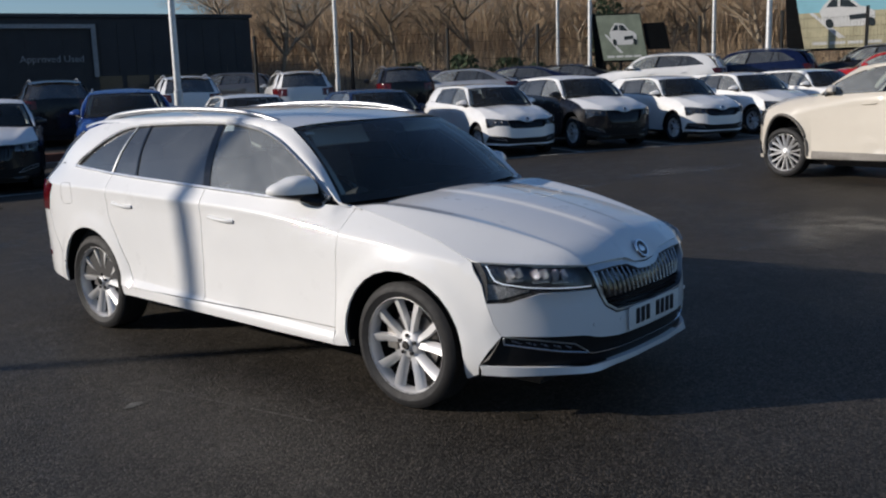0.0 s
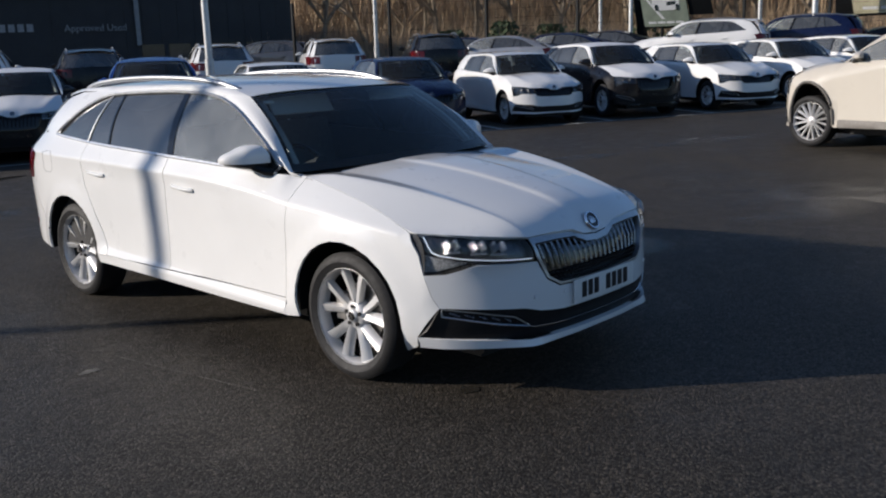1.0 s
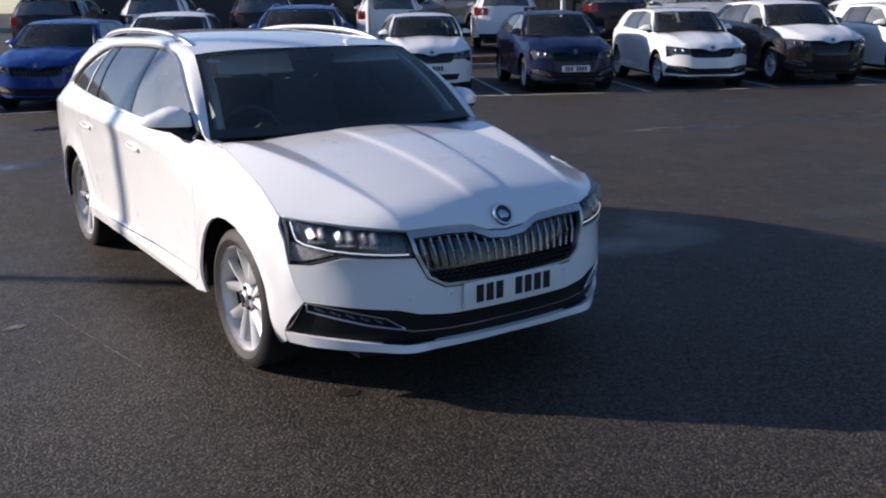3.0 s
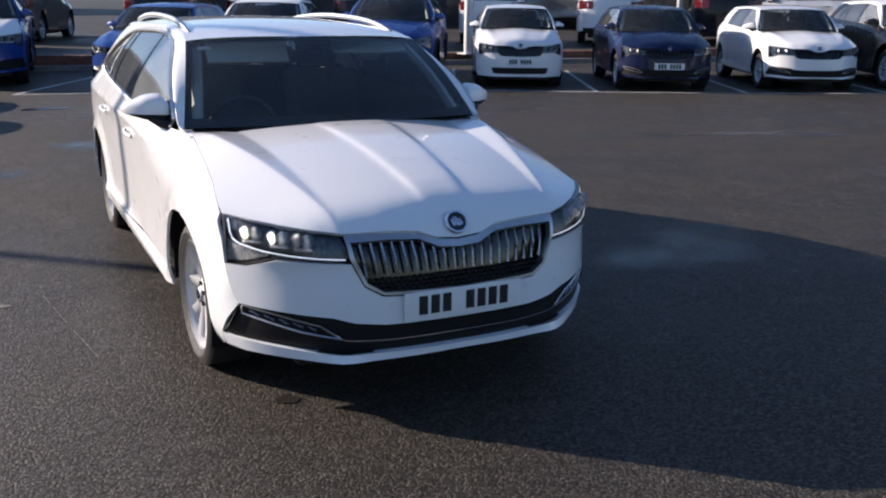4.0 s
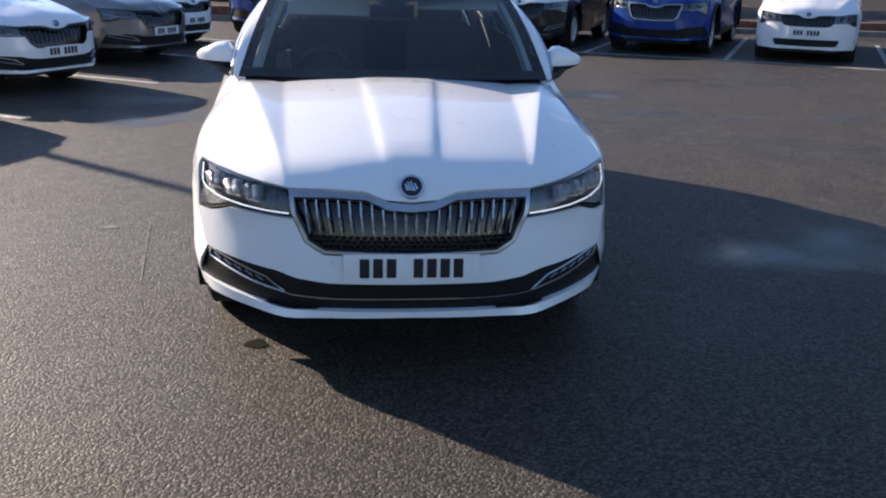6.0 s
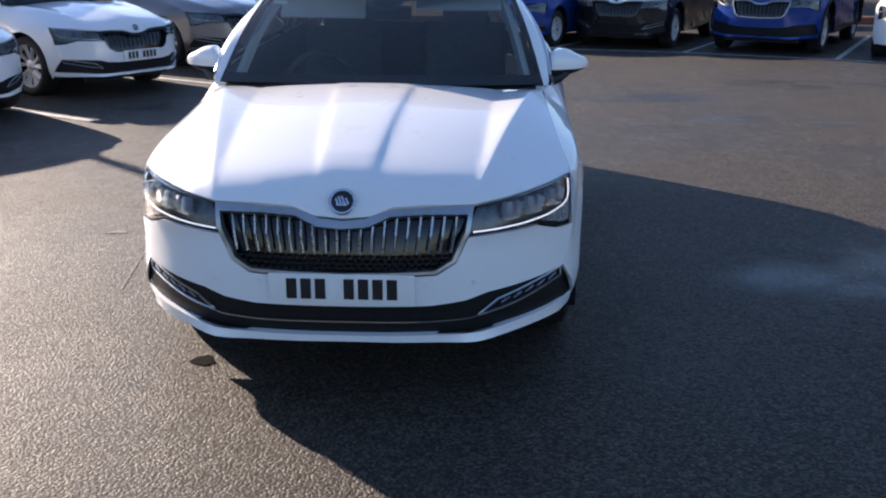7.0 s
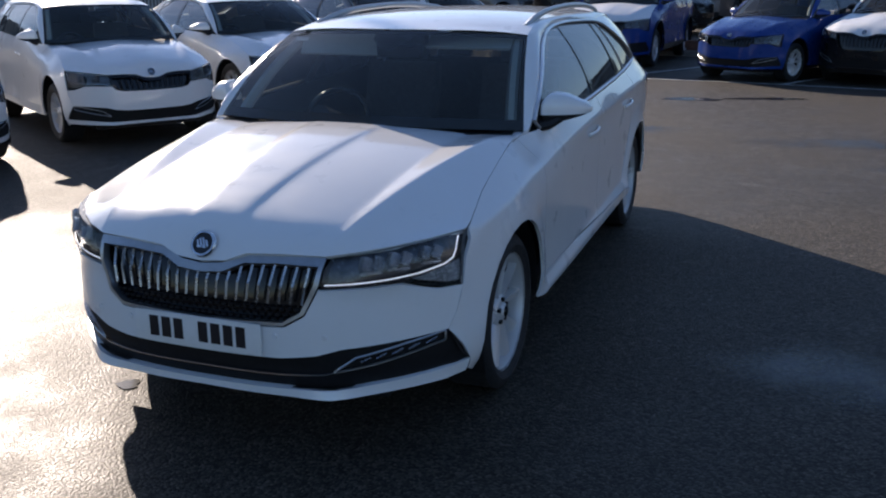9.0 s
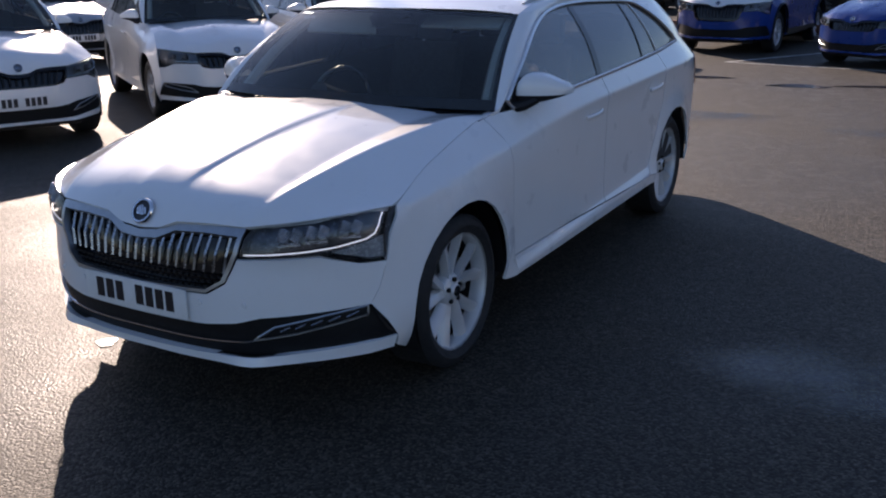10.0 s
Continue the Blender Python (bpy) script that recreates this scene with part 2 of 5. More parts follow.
def arc(cx, cz, r, a0, a1, n=16):
    return [(cx + r * math.cos(radians(a0 + (a1 - a0) * k / n)), cz + r * math.sin(radians(a0 + (a1 - a0) * k / n))) for k in range(n + 1)]


def dense(points, k=6):
    """More points along straight 2D runs."""
    out = [(a[0] + (b[0] - a[0]) * i / k, a[1] + (b[1] - a[1]) * i / k) for a, b in zip(points, points[1:]) for i in range(k)]
    return out + [points[-1]]


def fill(outline, s, gap=0.0, lines=()):
    """Triangles inside a closed 2D outline: (points, faces)."""
    P = np.array([(p[0], p[1]) for p in outline], float)
    keep = [i for i in range(len(P)) if np.hypot(*(P[i] - P[i - 1])) > 1e-5]
    P = P[keep]
    area = 0.5 * np.sum(P[:, 0] * np.roll(P[:, 1], -1) - P[:, 1] * np.roll(P[:, 0], -1))
    if area < 0:
        P = P[::-1]
    if gap:
        t = np.roll(P, -1, 0) - P
        t /= np.linalg.norm(t, axis=1)[:, None]
        nrm = np.stack([-t[:, 1], t[:, 0]], 1)
        prev = np.roll(nrm, 1, 0)
        P = P + gap * (nrm + prev) / np.maximum(0.5, 1 + np.sum(nrm * prev, 1))[:, None]
    Q = []
    for a, b in zip(P, np.roll(P, -1, 0)):
        k = max(1, int(math.ceil(np.hypot(*(b - a)) / s)))
        Q += [a + (b - a) * i / k for i in range(k)]
    Q = np.array(Q)
    lo, hi = P.min(0), P.max(0)
    gx, gy = np.arange(lo[0] + s / 2, hi[0], s), np.arange(lo[1] + s / 2, hi[1], s * 0.87)
    I = []
    if len(gx) and len(gy):
        X, Y = np.meshgrid(gx, gy)
        X[1::2] += s / 2
        pts = np.stack([X.ravel(), Y.ravel()], 1)
        inside = np.zeros(len(pts), bool)
        for a, b in zip(P, np.roll(P, -1, 0)):
            cross = (a[1] > pts[:, 1]) != (b[1] > pts[:, 1])
            with np.errstate(divide="ignore", invalid="ignore"):
                xs = (b[0] - a[0]) * (pts[:, 1] - a[1]) / (b[1] - a[1]) + a[0]
            inside ^= cross & (pts[:, 0] < xs)
        pts = pts[inside]
        if len(pts):
            far = np.sqrt(((pts[:, None, :] - Q[None, :, :]) ** 2).sum(2)).min(1) > 0.6 * s
            I = pts[far]
            for L in lines:
                L = np.array(L)
                near = np.sqrt(((I[:, None, :] - L[None, :, :]) ** 2).sum(2)).min(1)
                I = I[near > 0.4 * s]
            if lines:
                more = np.concatenate([np.array(L) for L in lines])
                clear_of = np.sqrt(((more[:, None, :] - Q[None, :, :]) ** 2).sum(2)).min(1) > 0.004
                I = np.concatenate([I, more[clear_of]])
    V = [Vector(map(float, p)) for p in Q] + [Vector(map(float, p)) for p in I]
    n = len(Q)
    out = delaunay_2d_cdt(V, [], [list(range(n))], 1, 1e-6)
    return out[0], out[2]


class Shape:
    """The skin of an estate car, facing +x, and its bending into other cars."""

    LEN = [(-2.55, -2.55), (2.40, 2.40)]
    TALL = [(0.0, 0.0), (1.6, 1.6)]

    def __init__(self, along=None, tall=None, wide=1.0, fine=0.04, fast=0.0):
        self.along, self.tall, self.wide, self.fine = along or self.LEN, tall or self.TALL, wide, fine
        self.bent, self.fast = along is not None, fast

    def warp(self, x, y, z):
        if not self.bent:
            return Vector((x, y, z))
        if self.fast and x < -0.6 and z > 1.0:
            q = min(1.0, (-0.6 - x) / 1.5)
            z = 1.0 + (z - 1.0) * (1 - self.fast * q * q * (3 - 2 * q))
        return Vector((curve(self.along, x), y * self.wide, curve(self.tall, z)))

    # lines of the side
    def crease(self, x):
        return curve([(-2.4, 1.0), (-1.3, 0.982), (-0.5, 0.962), (0.3, 0.935), (0.8, 0.890), (1.0, 0.868), (1.4, 0.832), (1.84, 0.775), (2.3, 0.71)], x)

    def belt(self, x):
        return curve([(-2.2, 1.12), (-1.65, 1.112), (-1.15, 1.083), (-0.1, 1.044), (0.60, 1.012), (0.93, 0.995), (1.1, 0.985)], x)

    def belt_y(self, x):
        """Half width at the foot of the side windows."""
        return curve([(-2.2, 0.80), (-1.6, 0.825), (-0.9, 0.862), (-0.2, 0.880), (0.3, 0.878), (0.6, 0.862), (0.9, 0.818), (1.0, 0.785)], x)

    def low(self, x, z):
        """Half width of the flank up to its crease."""
        zc = self.crease(x)
        yc = curve([(-2.4, 0.90), (-1.4, 0.922), (-0.4, 0.932), (0.3, 0.928), (1.0, 0.900), (1.4, 0.905), (1.84, 0.922)], x)
        if z >= zc:
            return yc
        w = curve([(0.15, 0.83), (0.24, 0.885), (0.30, 0.905), (0.36, 0.911), (0.45, 0.910), (0.60, 0.913), (0.75, 0.919), (0.80, 0.921)], z)
        k = min(1.0, (zc - z) / 0.11)
        w = yc + (w - 0.005 - yc) * k * (1.8 - 0.8 * k)
        zs = 0.405 - 0.04 * (x + 0.85) if x > -1.2 else 0.405
        k = min(1.0, max(0.0, (zs - z) / 0.042)) * min(1.0, max(0.0, (1.05 - abs(x + 0.0)) / 0.08))
        w += 0.027 * k * (1.6 - 0.6 * k)
        for cx in (1.435, -1.40):
            r = math.hypot(x - cx, z - 0.337)
            w += 0.020 * math.exp(-((max(0.0, r - 0.40) / 0.05) ** 2)) * min(1, max(0, (z - 0.2) / 0.2))
        return w

    def nose(self, z):
        return curve([(0.15, 2.23), (0.24, 2.30), (0.35, 2.33), (0.49, 2.333), (0.60, 2.318), (0.69, 2.283), (0.78, 2.205), (0.9, 2.0)], z)

    def tail(self, z):
        return curve([(0.15, -2.40), (0.3, -2.47), (0.6, -2.50), (0.9, -2.49), (1.06, -2.42), (1.22, -2.27), (1.38, -2.06), (1.46, -1.96)], z)

    def bow(self, z):
        return curve([(0.2, 4.2), (0.3, 4.3), (0.5, 4.1), (0.68, 4.0), (0.9, 3.5)], z)

    def edge_z(self, x):
        """Height of the bonnet's outer edge."""
        return curve([(0.8, 1.0), (0.97, 0.992), (1.1, 0.974), (1.2, 0.955), (1.4, 0.913), (1.6, 0.866), (1.84, 0.787), (2.08, 0.700), (2.3, 0.62)], x)

    def edge_y(self, x):
        return curve([(0.8, 0.79), (0.97, 0.768), (1.2, 0.778), (1.4, 0.792), (1.6, 0.808), (1.84, 0.836), (2.4, 0.836)], x)

    def side(self, x, z):
        zc = self.crease(x)
        n = self.bow(z)
        close = 1.0
        if x > 1.0:
            r = min(0.99999, (x - 1.0) / (self.nose(z) - 1.0))
            close = (1 - r**n) ** (1 / n)
        elif x < -1.2:
            r = min(0.99999, (x + 1.2) / (self.tail(z) + 1.2))
            close = (1 - r**3.6) ** (1 / 3.6)
        w = self.low(x, z) * close
        if x > 1.93 and z < 0.72:
            nz = self.nose(z)
            yc = self.low(1.93, z) * (1 - ((0.93) / (nz - 1.0)) ** n) ** (1 / n)
            q = min(1.0, max(0.0, (0.72 - z) / 0.12))
            w += q * (yc * max(0.0, (nz - x) / (nz - 1.93)) ** (1 / 3.2) - w)
        if z <= zc or x >= 1.84:
            return w
        if x > 0.97:
            zt, yt = self.edge_z(x), self.edge_y(x)
            q = min(1.0, (z - zc) / max(0.004, zt - zc))
            return w + (yt - w) * q**1.1
        zt, yt = self.belt(x), self.belt_y(x) * close
        if z <= zt:
            q = (z - zc) / max(1e-4, zt - zc)
            return w + (yt - w) * q**1.0
        q = (z - zt) / (1.43 - zt)
        return yt - (yt - 0.612 * close) * q + 0.030 * close * math.sin(math.pi * min(1, q))

    def find(self, y, z, near, far):
        """Where along x the skin at height z is y off the middle."""
        for _ in range(26):
            mid = 0.5 * (near + far)
            if self.side(mid, z) > abs(y):
                near = mid
            else:
                far = mid
        return 0.5 * (near + far)

    def front(self, y, z):
        return self.find(y, z, 1.3, self.nose(z))

    def rear(self, y, z):
        return self.find(y, z, -1.3, self.tail(z))

    LIP_Y = [0.0, 0.10, 0.175, 0.30, 0.466, 0.57, 0.66, 0.75, 0.834]
    LIP_X = [2.288, 2.284, 2.272, 2.262, 2.232, 2.172, 2.095, 1.990, 1.862]
    LIP_Z = [0.703, 0.712, 0.742, 0.750, 0.748, 0.759, 0.769, 0.779, 0.788]

    def dome(self, x, y):
        mid = curve([(0.9, 1.017), (1.1, 1.014), (1.25, 1.006), (1.4, 0.992), (1.6, 0.966), (1.8, 0.930), (2.0, 0.885), (2.12, 0.852), (2.20, 0.828), (2.26, 0.808), (2.31, 0.790)], x)
        a = abs(y)
        outer = 0.748 - (x - 0.97) * 0.218
        inner = 0.185 - 0.085 * (x - 1.05) / 1.15
        facet = 0.02 + 0.15 * min(1.0, max(0.0, (2.10 - x) / 1.0))
        tilt = 0.12 * min(1.0, max(0.0, (x - 0.97) / 0.2))
        flat = mid + 0.003 - 0.034 * min(1.0, a / (outer - facet)) ** 2 + tilt * max(0.0, a - (outer - facet))
        flat += 0.009 / (1 + math.exp((a - inner) / 0.008)) * min(1, max(0, (2.23 - x) / 0.2)) * min(1, max(0, (x - 1.0) / 0.25))
        top = mid - 0.031 + tilt * facet
        slope = (top - self.edge_z(x)) / max(0.03, self.edge_y(x) - outer)
        fall = top - slope * (a - outer)
        k = 0.0022
        m = min(flat, fall)
        return m - k * math.log(math.exp(-(flat - m) / k) + math.exp(-(fall - m) / k))

    def bonnet(self, x, y):
        """The bonnet's top, rolled down to its front lip."""
        a = abs(y)
        xf, zf = float(np.interp(a, self.LIP_Y, self.LIP_X)), float(np.interp(a, self.LIP_Y, self.LIP_Z))
        t = (xf - x) / (0.24 - 0.11 * min(1.0, a / 0.834))
        z = self.dome(x, y)
        if t < 1:
            z -= (self.dome(xf, y) - zf) * (1 - max(0.0, t)) ** 3.2
        return z

    def screen(self, u, v):
        """Windscreen: u -1..1 across, v 0..1 up."""
        a = Vector((1.10 - 0.162 * u * u, 0.782 * u, 1.012 - 0.012 * u * u))
        b = Vector((0.545 - 0.120 * u * u, 0.648 * u, 1.405 - 0.022 * u * u))
        p = a.lerp(b, v)
        bulge = 0.035 * math.sin(math.pi * v)
        return p + Vector((bulge * 0.55, 0, bulge * 0.8))

    def roof_edge(self, x):
        return Vector((x, curve([(-2.0, 0.50), (-1.5, 0.57), (-0.6, 0.602), (0.2, 0.622), (0.425, 0.648)], x),
                       curve([(-2.0, 1.385), (-1.5, 1.428), (-0.6, 1.447), (0.0, 1.440), (0.25, 1.418), (0.425, 1.383)], x)))

    def roof(self, u, v):
        """u -1..1 across, v 0 at the windscreen to 1 at the tail."""
        front, back = 0.545 - 0.120 * u * u, -2.06 + 0.08 * u * u
        x = front + (back - front) * v
        e = self.roof_edge(max(-2.0, min(0.425, x)))
        mid = curve([(-2.1, 1.415), (-1.6, 1.462), (-0.8, 1.487), (-0.2, 1.482), (0.25, 1.452), (0.55, 1.407)], x)
        return Vector((x, e.y * u, e.z + (mid - e.z) * (1 - abs(u) ** 2.4)))


class Car:
    """Builds a car part by part on a Shape, under one root."""

    def __init__(self, shape, root, paint_mat, lower=None):
        self.s, self.root, self.paint, self.lower = shape, root, paint_mat, lower or paint_mat

    def skin(self, name, outline, fn, mat, gap=0.0, depth=0.014, parent=None, label="", fine=None, smooth=40, rim_way=None, lines=()):
        """A sheet over a 2D outline, laid on the body by fn, with its rim turned in."""
        pts, faces = fill(outline, fine or self.s.fine, gap, lines)
        bm = bmesh.new()
        vs = [bm.verts.new(self.s.warp(*fn(p[0], p[1]))) for p in pts]
        for f in faces:
            try:
                bm.faces.new([vs[i] for i in f])
            except ValueError:
                pass
        bmesh.ops.delete(bm, geom=[v for v in bm.verts if not v.link_faces], context="VERTS")
        bm.normal_update()
        c = Vector((0, 0, 0.65))
        if sum((f.calc_center_median() - c).dot(f.normal) * f.calc_area() for f in bm.faces) < 0:
            bmesh.ops.reverse_faces(bm, faces=bm.faces[:])
            bm.normal_update()
        if depth or rim_way:
            rim = [e for e in bm.edges if len(e.link_faces) == 1]
            inn = {}
            for e in rim:
                for v in e.verts:
                    if v not in inn:
                        inn[v] = v.co + Vector(rim_way) if rim_way else v.co - v.normal * depth
            made = {v: (bm.verts.new(v.co), bm.verts.new(p)) for v, p in inn.items()}
            for e in rim:
                f = e.link_faces[0]
                a, b = e.verts
                loop = [l for l in f.loops if l.edge == e][0]
                if loop.vert == b:
                    a, b = b, a
                bm.faces.new((made[b][0], made[a][0], made[a][1], made[b][1]))
        return part(name, bm, mat, parent or self.root, label, smooth)

    def on_side(self, sgn, out=0.0):
        return lambda x, z: (x, sgn * (self.s.side(x, z) + out), z)

    def on_front(self, out=0.0):
        return lambda y, z: (self.s.front(y, z) + out, y, z)

    def on_rear(self, out=0.0):
        return lambda y, z: (self.s.rear(y, z) - out, y, z)

    def bar(self, name, points, r, mat, label="", sides=6, flat=1.0, parent=None, closed=False):
        bm = tube(bmesh.new(), [self.s.warp(*p) for p in points], r, sides, flat, closed)
        return part(name, bm, mat, parent or self.root, label, 60)


def wheel(parent, at, sgn, r=0.334, rim=0.256, width=0.215, blades=5, fine=True, dark=False):
    """A wheel at its hub: tyre, rim with paired blades, brake disc. The outer face looks to sgn y."""
    h = width / 2
    steps = 64 if fine else 28
    bm = bmesh.new()
    lathe(bm, [(0.02, -h * 0.7), (rim * 0.62, -h * 0.7), (rim * 0.93, -h * 0.75), (rim * 0.93, h * 0.25)], steps)
    hub = part("wheel", bm, M_BLACK, parent, at=Matrix.Translation(at) @ (Matrix.Diagonal((1, sgn, 1, 1)) if sgn < 0 else Matrix.Identity(4)))
    bm = bmesh.new()
    prof = [(rim * 0.95, -h * 0.82), (rim * 1.05, -h * 0.98), (r * 0.90, -h * 1.03), (r * 0.97, -h * 0.9)]
    for i in range(9):
        y = h * (-0.8 + 0.2 * i)
        prof.append((r * (1.0 if fine and i % 2 == 0 else 0.988 if fine else 0.997), y))
    prof += [(r * 0.97, h * 0.9), (r * 0.905, h * 1.03), (r * 0.86, h * 1.045), (r * 0.855, h * 1.03), (rim * 1.05, h * 0.99), (rim * 0.97, h * 0.86)]
    lathe(bm, prof, steps)
    part("tyre", bm, M_TYRE, hub)
    bm = bmesh.new()
    lip = h * 0.84
    lathe(bm, [(rim * 1.015, lip - 0.006), (rim * 1.012, lip + 0.004), (rim * 0.985, lip + 0.006), (rim * 0.955, lip - 0.006), (rim * 0.94, lip - 0.035), (rim * 0.93, -h * 0.2)], steps)
    lathe(bm, [(0.001, lip - 0.004), (0.024, lip - 0.006), (0.033, lip - 0.012), (0.036, lip - 0.020), (0.062, lip - 0.026), (0.074, lip - 0.04), (0.078, lip - 0.08)], steps)

    def blade(a0, a1, w0, w1, deep):
        """A blade from the hub at angle a0 to the lip at a1."""
        rows = []
        for k in range(6):
            q = k / 5
            a = radians(a0 + (a1 - a0) * q)
            rad = 0.06 + (rim * 0.96 - 0.06) * q
            w = w0 + (w1 - w0) * q
            y = lip - 0.028 + 0.016 * q
            side = Vector((-math.sin(a), 0, math.cos(a)))
            c = Vector((rad * math.cos(a), y, rad * math.sin(a)))
            low = Vector((0, -deep, 0))
            rows.append([bm.verts.new(c + v) for v in (-side * w + low, -side * w * 0.82, side * w * 0.55 - Vector((0, 0.010, 0)), side * w + low)])
        for one, two in zip(rows, rows[1:]):
            for j in range(3):
                bm.faces.new((one[j], one[j + 1], two[j + 1], two[j]))

    for k in range(blades):
        a = 360 / blades * k + 90
        slim = 5 / blades
        blade(a - 13 * slim, a - 18 * slim, 0.019 * slim, 0.028 * slim, 0.035)
        blade(a + 11 * slim, a + 18 * slim, 0.019 * slim, 0.028 * slim, 0.035)
    part("rim", bm, M_GLOSS if dark else M_ALLOY, hub, smooth=50)
    if fine:
        bm = bmesh.new()
        lathe(bm, [(0.05, 0.0), (0.05, 0.012), (0.155, 0.012), (0.155, -0.012)], 40)
        part("brake_disc", bm, M_DISC, hub)
        bm = bmesh.new()
        lathe(bm, [(0.0, lip + 0.001), (0.020, lip), (0.024, lip - 0.006)], 24)
        part("hub_cap", bm, M_GLOSS, hub)
        for k in range(5):
            a = radians(72 * k + 90)
            bm = bmesh.new()
            bmesh.ops.create_cone(bm, cap_ends=True, segments=8, radius1=0.011, radius2=0.008, depth=0.02,
                                  matrix=pose(0.049 * math.cos(a), lip - 0.022, 0.049 * math.sin(a), 90, 0, 0))
            part("wheel_bolt", bm, M_BLACK, hub)
        bm = bmesh.new()
        box(bm, (-0.17, -0.02, -0.05), (-0.10, 0.035, 0.09), 0.012)
        part("brake_caliper", bm, M_DISC, hub)
    return hub


def number_plate(parent, m, mat, wide=0.52, chars=(1, 1, 1, 0, 1, 1, 1, 1)):
    """A plate in its own plane (x out, y along, z up) with plain bars for the characters."""
    bm = bmesh.new()
    box(bm, (0, -wide / 2, -0.0555), (0.006, wide / 2, 0.0555), 0.002)
    plate = part("number_plate", bm, mat, parent, at=m)
    n = len(chars)
    step = wide * 0.79 / n
    for i, c in enumerate(chars):
        if c:
            y = (i - (n - 1) / 2) * step
            bm = bmesh.new()
            box(bm, (0.0062, y - step * 0.36, -0.038), (0.0085, y + step * 0.36, 0.038))
            part("bar", bm, M_INK, plate, smooth=0)
    return plate


def build_car(shape, root, paint_mat, hero=False, lower=None, rails=True, r=0.334, rim=0.256, plate=M_PLATE, chrome=True,
              dark_lower=False, back_glass=M_PRIVACY, dark_rims=False, blades=5, drl=False, film=None, film_roof=None, back_plate=False, cladding=None, slim=False, small_face=False):
    s = shape
    C = Car(s, root, paint_mat)
    low = lower or paint_mat
    trim_mat = cladding or M_BLACK
    gap = 0.0028 if hero else 0.0
    f = s.fine
    S, E = s.side, s.edge_z
    aF, aR, ra, az = 1.42, -1.42, 0.377 if hero else 0.390, 0.337
    roof_line = [(0.93, 0.999), (0.735, 1.150), (0.45, 1.292), (0.195, 1.368), (-0.01, 1.396), (-0.17, 1.405), (-0.45, 1.409), (-0.95, 1.396), (-1.17, 1.378), (-1.30, 1.335), (-1.44, 1.262), (-1.66, 1.118)]
    top = spline([Vector(p) for p in roof_line], 3)
    top = [(p.x, p.y) for p in top]

    def top_z(x):
        return float(np.interp(-x, [-p[0] for p in top], [p[1] for p in top]))

    b = s.belt
    folds = []
    if hero:
        for off in (-0.016, -0.005, 0.005, 0.016):
            folds.append([(x, s.crease(x) + off) for x in np.arange(-2.0, 1.80, 0.014)])
        for off in (0.006, -0.002, -0.021, -0.040, -0.048):
            folds.append([(x, 0.405 - 0.04 * (x + 0.85) + off) for x in np.arange(-0.98, 0.99, 0.014)])
    for sgn, hand in ((-1, "right"), (1, "left")):
        on = C.on_side(sgn)
        fend = [(0.975, 0.268), (0.972, 0.36), (1.012, 0.78), (1.035, E(1.035))] + [(x, E(x)) for x in (1.1, 1.2, 1.3, 1.4, 1.5, 1.6, 1.7, 1.78)]
        fend += [(1.838, 0.786), (1.90, 0.69), (1.925, 0.602), (1.955, 0.50), (1.985, 0.445), (1.885, 0.300), (1.87, 0.250), (1.80, 0.215)]
        fend += arc(1.435, az, ra, -18, 190)
        C.skin("front_fender", fend, on, paint_mat, gap * 0.4, lines=folds[:4])
        door = [(0.972, 0.36), (1.012, 0.78), (1.035, E(1.035)), (0.98, b(0.98)), (0.87, b(0.87)), (0.4, b(0.4)), (-0.10, b(-0.10)), (-0.118, 0.9), (-0.155, 0.36)]
        d1 = C.skin("front_door", door, on, paint_mat, gap, lines=folds)
        door = [(-0.155, 0.36), (-0.118, 0.9), (-0.10, b(-0.10)), (-0.6, b(-0.6)), (-1.14, b(-1.14)), (-1.145, 0.95), (-1.13, 0.80), (-1.05, 0.65), (-0.955, 0.50), (-0.90, 0.36)]
        d2 = C.skin("rear_door", door, on, paint_mat, gap, lines=folds)
        sill = [(-1.00, 0.30), (-1.02, 0.36), (0.972, 0.36), (0.975, 0.268), (0.5, 0.272), (-0.2, 0.286)]
        C.skin("sill", sill, on, trim_mat if dark_lower or cladding else paint_mat, gap, lines=folds[4:])
        quarter = [(-1.02, 0.36), (-0.90, 0.36), (-0.955, 0.50), (-1.05, 0.65), (-1.13, 0.80), (-1.145, 0.95), (-1.14, b(-1.14)), (-1.4, b(-1.4)), (-1.66, b(-1.66))]
        quarter += [(-1.44, 1.266), (-1.30, 1.339), (-1.17, 1.382), (-1.19, 1.412), (-1.55, 1.402), (-1.75, 1.36), (-1.92, 1.20), (-2.06, 1.02), (-2.02, 1.00), (-1.99, 0.80), (-1.93, 0.62), (-1.79, 0.45)]
        quarter += arc(-1.40, az, ra, 163, 4)
        C.skin("rear_quarter_panel", quarter, on, paint_mat, gap, lines=folds[:4])
        rb = [(-1.79, 0.45), (-1.93, 0.62), (-1.99, 0.80), (-2.25, 0.78), (-2.25, 0.33), (-1.82, 0.30)] + arc(-1.40, az, ra, 186, 164, 4)
        C.skin("rear_bumper_corner", rb, on, paint_mat, gap)
        lamp = [(-1.90, 0.985), (-1.96, 0.90), (-1.99, 0.80), (-2.26, 0.79), (-2.28, 1.00), (-2.02, 1.005)]
        C.skin("tail_lamp", lamp, C.on_side(sgn, 0.004), M_REDLENS)
        if hero:
            C.skin("rear_reflector", [(-2.08, 0.45), (-2.08, 0.485), (-2.23, 0.485), (-2.23, 0.45)], C.on_side(sgn, 0.004), M_REDLENS, depth=0.006)
